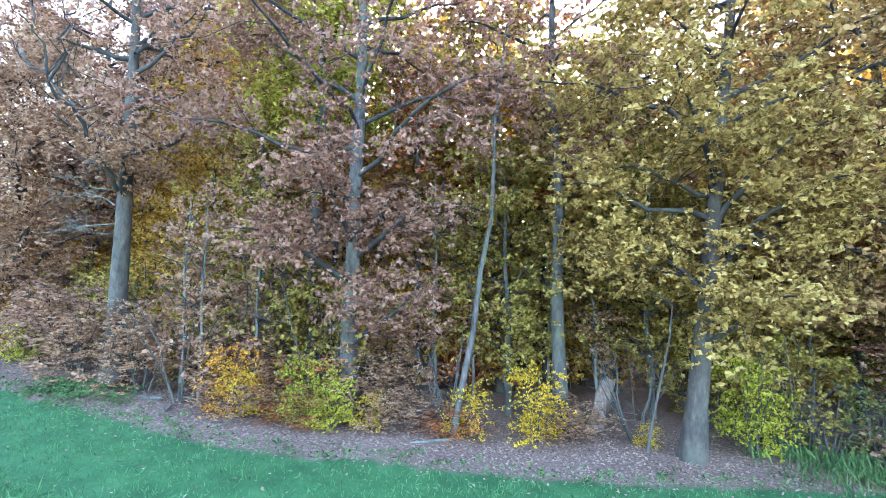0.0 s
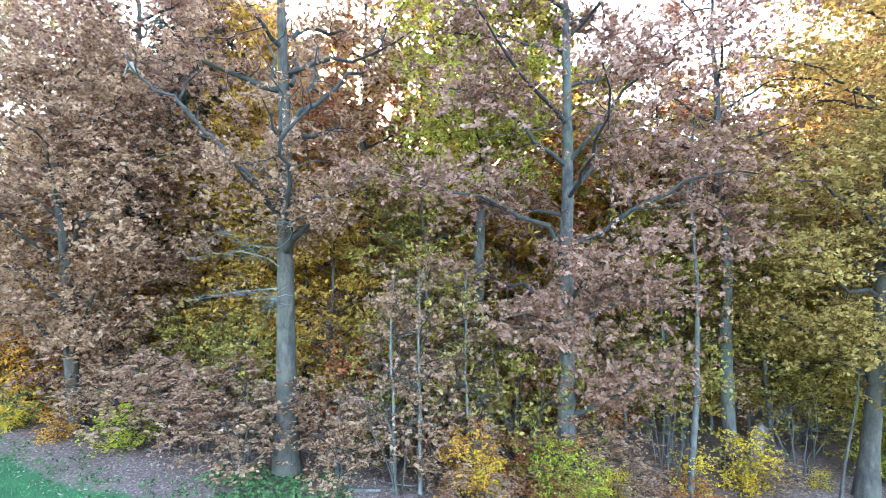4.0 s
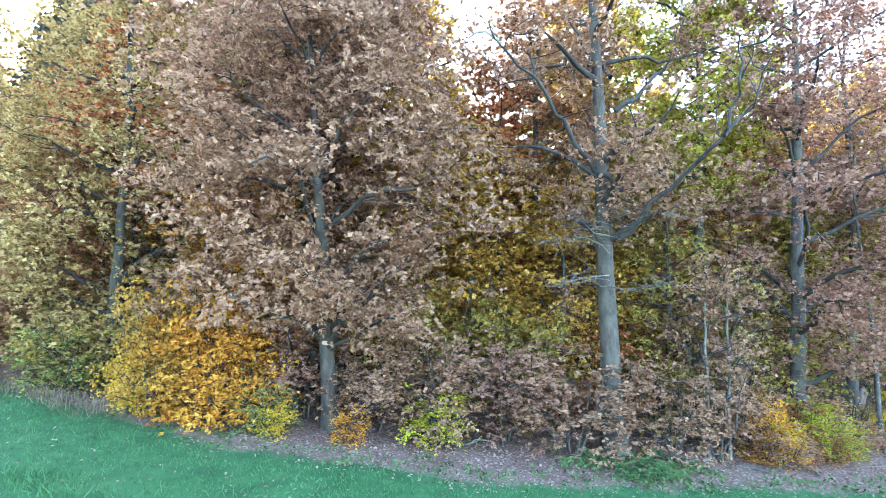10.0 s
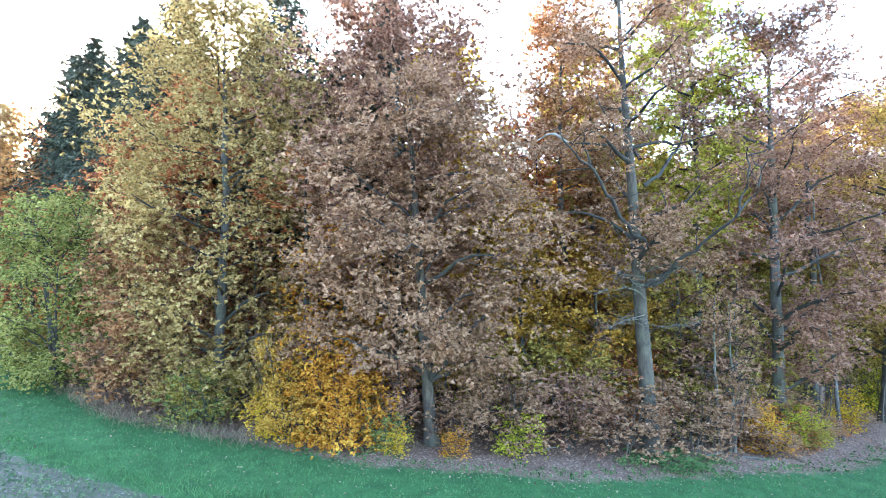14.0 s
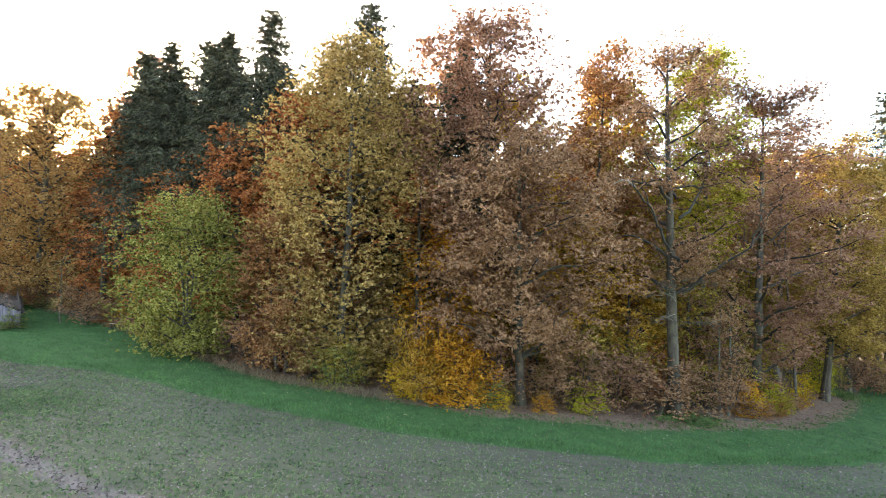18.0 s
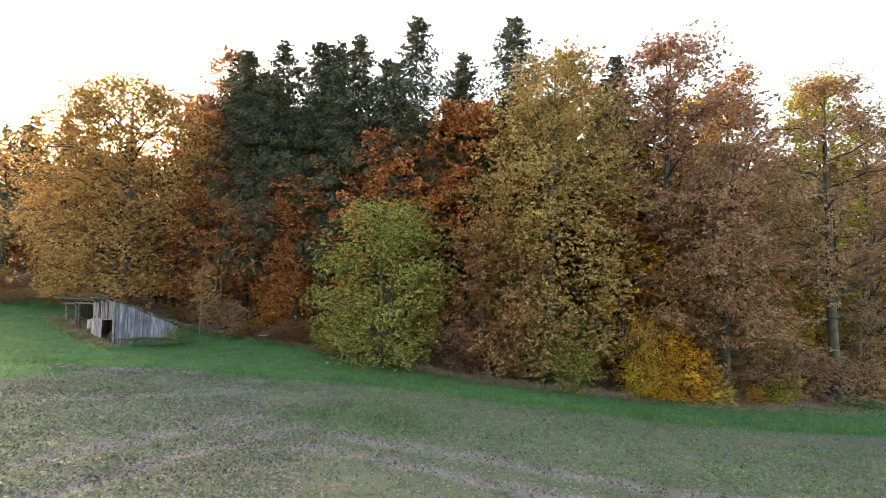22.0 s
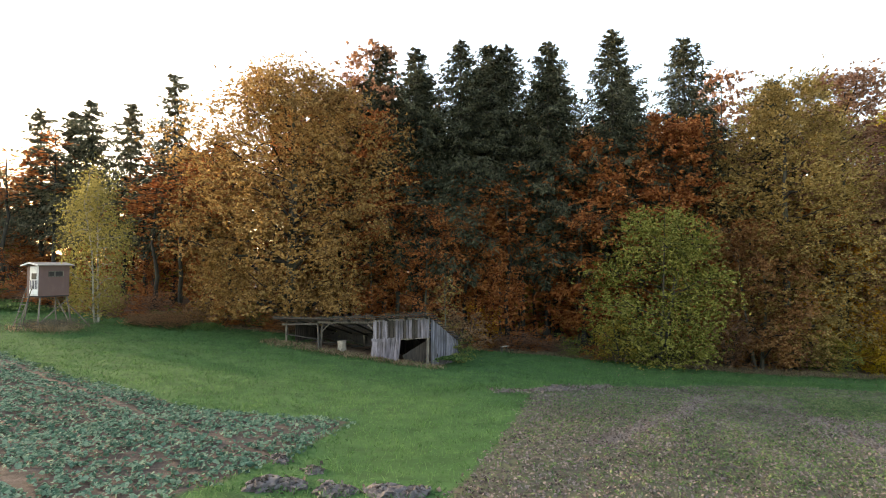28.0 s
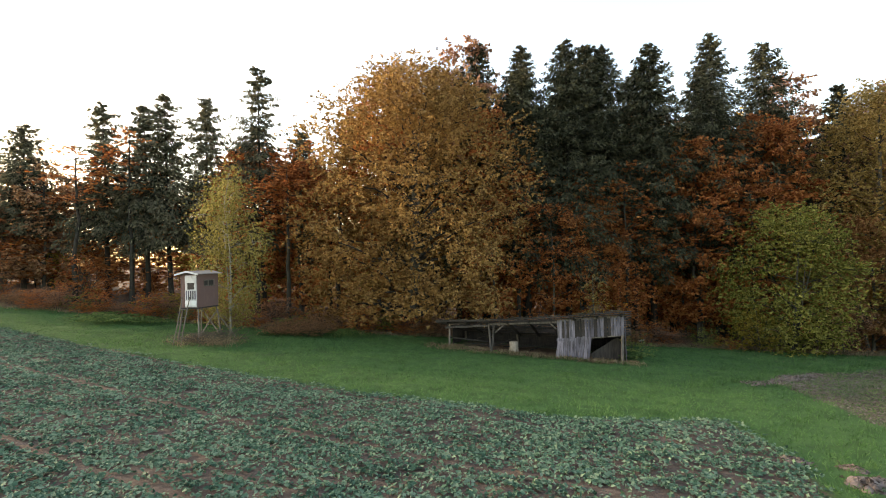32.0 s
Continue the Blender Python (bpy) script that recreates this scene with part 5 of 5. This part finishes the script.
while y < DEEP - 0.1:
    part("side_board", board_mesh("side_board", (L1 + 0.03, y, shed_ground(L1, y) - 0.05), (L1 + 0.03, y, roof_z(L1, y) - 0.08), 0.15, 0.024, (1, 0, 0), 0.01, k), SHADED_DARKWOOD, shed)
    y, k = y + 0.16, k + 1
# added boards that close the open end, to keep light out of the left bay
y = 0.9
while y < DEEP - 0.1:
    part("side_board", board_mesh("side_board", (0.12, y, shed_ground(0, y) - 0.05), (0.12, y, roof_z(0.12, y) - 0.08), 0.15, 0.024, (1, 0, 0), 0.03, k), SHADED_DARKWOOD, shed)
    y, k = y + 0.165, k + 1

# twigs and leaves heaped on the roof, and clutter left inside
t = Tubes()
g = np.random.default_rng(15)
for k in range(170):
    x, y = g.uniform(-0.4, SHED_LEN + 0.15), g.choice((g.uniform(-0.4, DEEP), g.uniform(-0.45, -0.2)))
    w, ln = g.uniform(0, np.pi), g.uniform(0.2, 0.8)
    d = np.array([math.cos(w), math.sin(w)]) * ln / 2
    t.add([(x - d[0], y - d[1], roof_z(x - d[0], y - d[1]) + 0.05), (x, y, roof_z(x, y) + g.uniform(0.05, 0.12)), (x + d[0], y + d[1], roof_z(x + d[0], y + d[1]) + 0.05)], [0.012, 0.015, 0.006], 4)
tagged(part("brushwood", t.mesh("brushwood"), BARK["dark"], shed, "twigs fallen on the roof"), kind="stuff")
xy = np.stack([g.uniform(-0.2, SHED_LEN + 0.1, 1500), g.uniform(-0.32, DEEP, 1500)], 1)
tagged(part("roof_leaves", leaf_mesh("roof_leaves", np.array([(x, y, roof_z(x, y) + 0.05) for x, y in xy]), 0.11, g, flat=0.8), LEAF["litter"], shed, "fallen leaves on the roof"), kind="stuff")
crate = thing("tree_stump", shed_m @ pose(3.5, 0.5, shed_ground(3.5, 0.5), 0, 0, 20), "pale sawn tree stump standing in the shed", "stump")
t = Tubes()
t.add([(0, 0, -0.05), (0, 0, 0.06), (0.01, 0, 0.3), (0, 0, 0.56), (0, 0, 0.565)], [0.27, 0.24, 0.22, 0.23, 0.01], 12)
part("trunk", t.mesh("trunk"), wood_material("sawn_wood", (0.25, 0.20, 0.15), (0.50, 0.43, 0.34), (1, 1, 0.3)), crate)
for k in range(10):
    x = g.uniform(0.4, 5.0)
    a = (x, g.uniform(0.9, 2.2), shed_ground(x, 1) + g.uniform(0.0, 0.3))
    pile = thing("old_plank", shed_m, "old dark plank stacked inside the shed", "plank", "stacked planks")
    part("plank", board_mesh("plank", a, (a[0] + g.uniform(0.8, 1.8), a[1] + g.uniform(-0.3, 0.3), a[2] + g.uniform(0.0, 0.45)), 0.16, 0.03, seed=k), SHADED_DARKWOOD, pile)

# ---- raised hunting hide ----
BROWN = paint_material("brown_paint", (0.135, 0.078, 0.07), (0.17, 0.11, 0.095), 0.75)
WHITE = paint_material("white_board", (0.62, 0.61, 0.6), (0.16, 0.14, 0.13), 0.6)
FELT = paint_material("roof_felt", (0.2, 0.185, 0.18), (0.13, 0.12, 0.115), 0.85)
# near-black for the panes: the unlit inside of the hide put into their colour
DARK = paint_material("dark_inside", (0.02, 0.018, 0.016), (0.03, 0.028, 0.025), 0.6)


def box(a, b, ease=0.01):
    """A box between two corners with eased edges."""
    bm = bmesh.new()
    bmesh.ops.create_cube(bm, size=1.0)
    a, b = Vector(a), Vector(b)
    for v in bm.verts:
        v.co = Vector((v.co[i] + 0.5) * (b[i] - a[i]) + a[i] for i in range(3))
    bmesh.ops.bevel(bm, geom=bm.edges[:], offset=min(ease, 0.3 * min(abs(b[i] - a[i]) for i in range(3))), segments=1, affect="EDGES")
    return bm


# local axes: -y is the window side, -x the door side
hide = thing("hunting_hide", pose(0.15, 27.35, 0.06, 0, 0, 52), "brown raised hunting hide on leaning pole legs", "hunting hide")
F0, F1, HX, HY = 1.72, 3.28, 0.75, 0.46
part("floor_board", box((-HX, -HY, F0 - 0.06), (HX, HY, F0)), SHADED_DARKWOOD, hide)
wx0, wx1, wz0, wz1 = -0.28, 0.40, F0 + 1.02, F0 + 1.24
part("wall_panel", box((-HX, -HY, F0), (HX, -HY + 0.03, wz0)), BROWN, hide)
part("wall_panel", box((-HX, -HY, wz1), (HX, -HY + 0.03, F1)), BROWN, hide)
part("wall_panel", box((-HX, -HY, wz0), (wx0, -HY + 0.03, wz1)), BROWN, hide)
part("wall_panel", box((wx1, -HY, wz0), (HX, -HY + 0.03, wz1)), BROWN, hide)
part("wall_panel", box((-HX, HY - 0.03, F0), (HX, HY, F1)), BROWN, hide)
part("wall_panel", box((HX - 0.03, -HY + 0.03, F0), (HX, HY - 0.03, F1)), BROWN, hide)
part("wall_panel", box((-HX, -HY + 0.03, F0), (-HX + 0.03, HY - 0.03, F1)), BROWN, hide)
win = part("window", box((wx0, -HY + 0.01, wz0), (wx1, -HY + 0.02, wz1), 0.002), DARK, hide, "dark viewing slit")
for a, b in (((wx0 - 0.04, -HY - 0.02, wz0 - 0.05), (wx1 + 0.04, -HY, wz0)), ((wx0 - 0.04, -HY - 0.02, wz1), (wx1 + 0.04, -HY, wz1 + 0.04)), ((-0.03, -HY - 0.012, wz0), (0.03, -HY + 0.008, wz1)), ((wx0 - 0.04, -HY - 0.02, wz0), (wx0, -HY, wz1)), ((wx1, -HY - 0.02, wz0), (wx1 + 0.04, -HY, wz1))):
    part("window_frame", box(a, b, 0.004), POLE, win)
door = part("door", box((-HX - 0.03, -HY + 0.05, F0 + 0.02), (-HX, 0.2, F1 - 0.05), 0.006), WHITE, hide, "patched whitish door of boards")
part("door_window", box((-HX - 0.038, -0.30, F0 + 0.85), (-HX - 0.028, 0.06, F0 + 1.16), 0.003), DARK, door, "small dark pane")
part("sign_plate", box((-HX - 0.05, -0.39, F0 + 0.10), (-HX - 0.03, 0.19, F0 + 0.32), 0.004), paint_material("plate", (0.8, 0.8, 0.78), (0.6, 0.6, 0.58), 0.5), door, "plain white board")
for k in range(5):
    part("door_slat", box((-HX - 0.042, -0.38 + k * 0.115, F0 + 0.38), (-HX - 0.03, -0.31 + k * 0.115, F0 + 0.80), 0.003), BOARD, door)
for sgn in (-1, 1):
    bm = bmesh.new()
    vs = [bm.verts.new((x, sgn * y, z + t)) for t in (0, 0.035) for x, y, z in ((-HX - 0.18, 0.0, F1 + 0.13), (HX + 0.16, 0.0, F1 + 0.13), (HX + 0.16, HY + 0.16, F1 - 0.01), (-HX - 0.18, HY + 0.16, F1 - 0.01))]
    for q in ((0, 1, 2, 3), (4, 5, 6, 7), (0, 1, 5, 4), (1, 2, 6, 5), (2, 3, 7, 6), (3, 0, 4, 7)):
        bm.faces.new([vs[i] for i in q])
    bmesh.ops.recalc_face_normals(bm, faces=bm.faces)
    part("roof_sheet", bm, FELT, hide)
    part("verge_board", board_mesh("verge_board", (-HX - 0.19, 0, F1 + 0.13), (-HX - 0.19, sgn * (HY + 0.17), F1 - 0.01), 0.08, 0.025, (1, 0, 0)), WHITE, hide)
for n, (sx, sy) in enumerate(((-1, -1), (1, -1), (1, 1), (-1, 1))):
    part("leg", pole_mesh((sx * (HX + 0.12), sy * (HY + 0.14), -0.25), (sx * (HX - 0.10), sy * (HY - 0.06), F0), 0.04, 20 + n), POLE, hide)
part("brace", pole_mesh((-HX, -HY - 0.06, 0.35), (HX, -HY, 1.5), 0.03, 31), POLE, hide)
part("brace", pole_mesh((HX, -HY, 0.35), (HX, HY, 1.5), 0.03, 32), POLE, hide)
part("prop", pole_mesh((HX + 1.0, -HY - 0.3, -0.1), (HX - 0.1, -HY, 1.25), 0.035, 33), POLE, hide)
for sgn in (-1, 1):
    part("ladder_rail", pole_mesh((-HX - 0.75, sgn * 0.2 + 0.12, -0.1), (-HX - 0.06, sgn * 0.2 + 0.12, F0 + 0.5), 0.027, 40 + sgn), POLE, hide)
for k in range(5):
    s = 0.12 + k * 0.15
    part("rung", pole_mesh((-HX - 0.75 + 0.69 * s, -0.1, s * 2.3), (-HX - 0.75 + 0.69 * s, 0.34, s * 2.3), 0.02, 50 + k), POLE, hide)

g = np.random.default_rng(77)
brush = thing("brush_pile", stand(0.5, 26.7), "heap of dead grey twigs under the hide", "brush pile")
t = Tubes()
for k in range(260):
    w, ln = g.uniform(0, 2 * np.pi), g.uniform(0.4, 1.3)
    a = np.array([*g.normal(size=2) * 0.62, g.uniform(0.0, 0.42)])
    t.add(bent(a, a + np.array([math.cos(w) * ln, math.sin(w) * ln, g.uniform(-0.05, 0.3)]), g, 4, 0.15), np.linspace(0.013, 0.004, 4), 4)
tagged(part("brushwood", t.mesh("brushwood"), BARK["dark"], brush), kind="stuff")

for n, x in enumerate(np.arange(-15, 29, 0.95)):
    y = float(np.interp(x, *LITTER.T)) + rng.uniform(0.2, 1.6)
    if 10.5 < x < 21 and y < 26.5:
        y = 27.0 + rng.uniform(0, 1)
    shrub(("purple", "red", "purple", "green", "red", "brown")[n % 6], x, y, rng.uniform(0.5, 1.5), rng.uniform(0.6, 1.1))
for x, y in ((4.0, 28.9), (4.7, 28.6), (5.4, 28.5), (6.2, 28.6)):
    shrub("brown", x, y, 0.8, 0.7, "low brown bank of dead bracken")
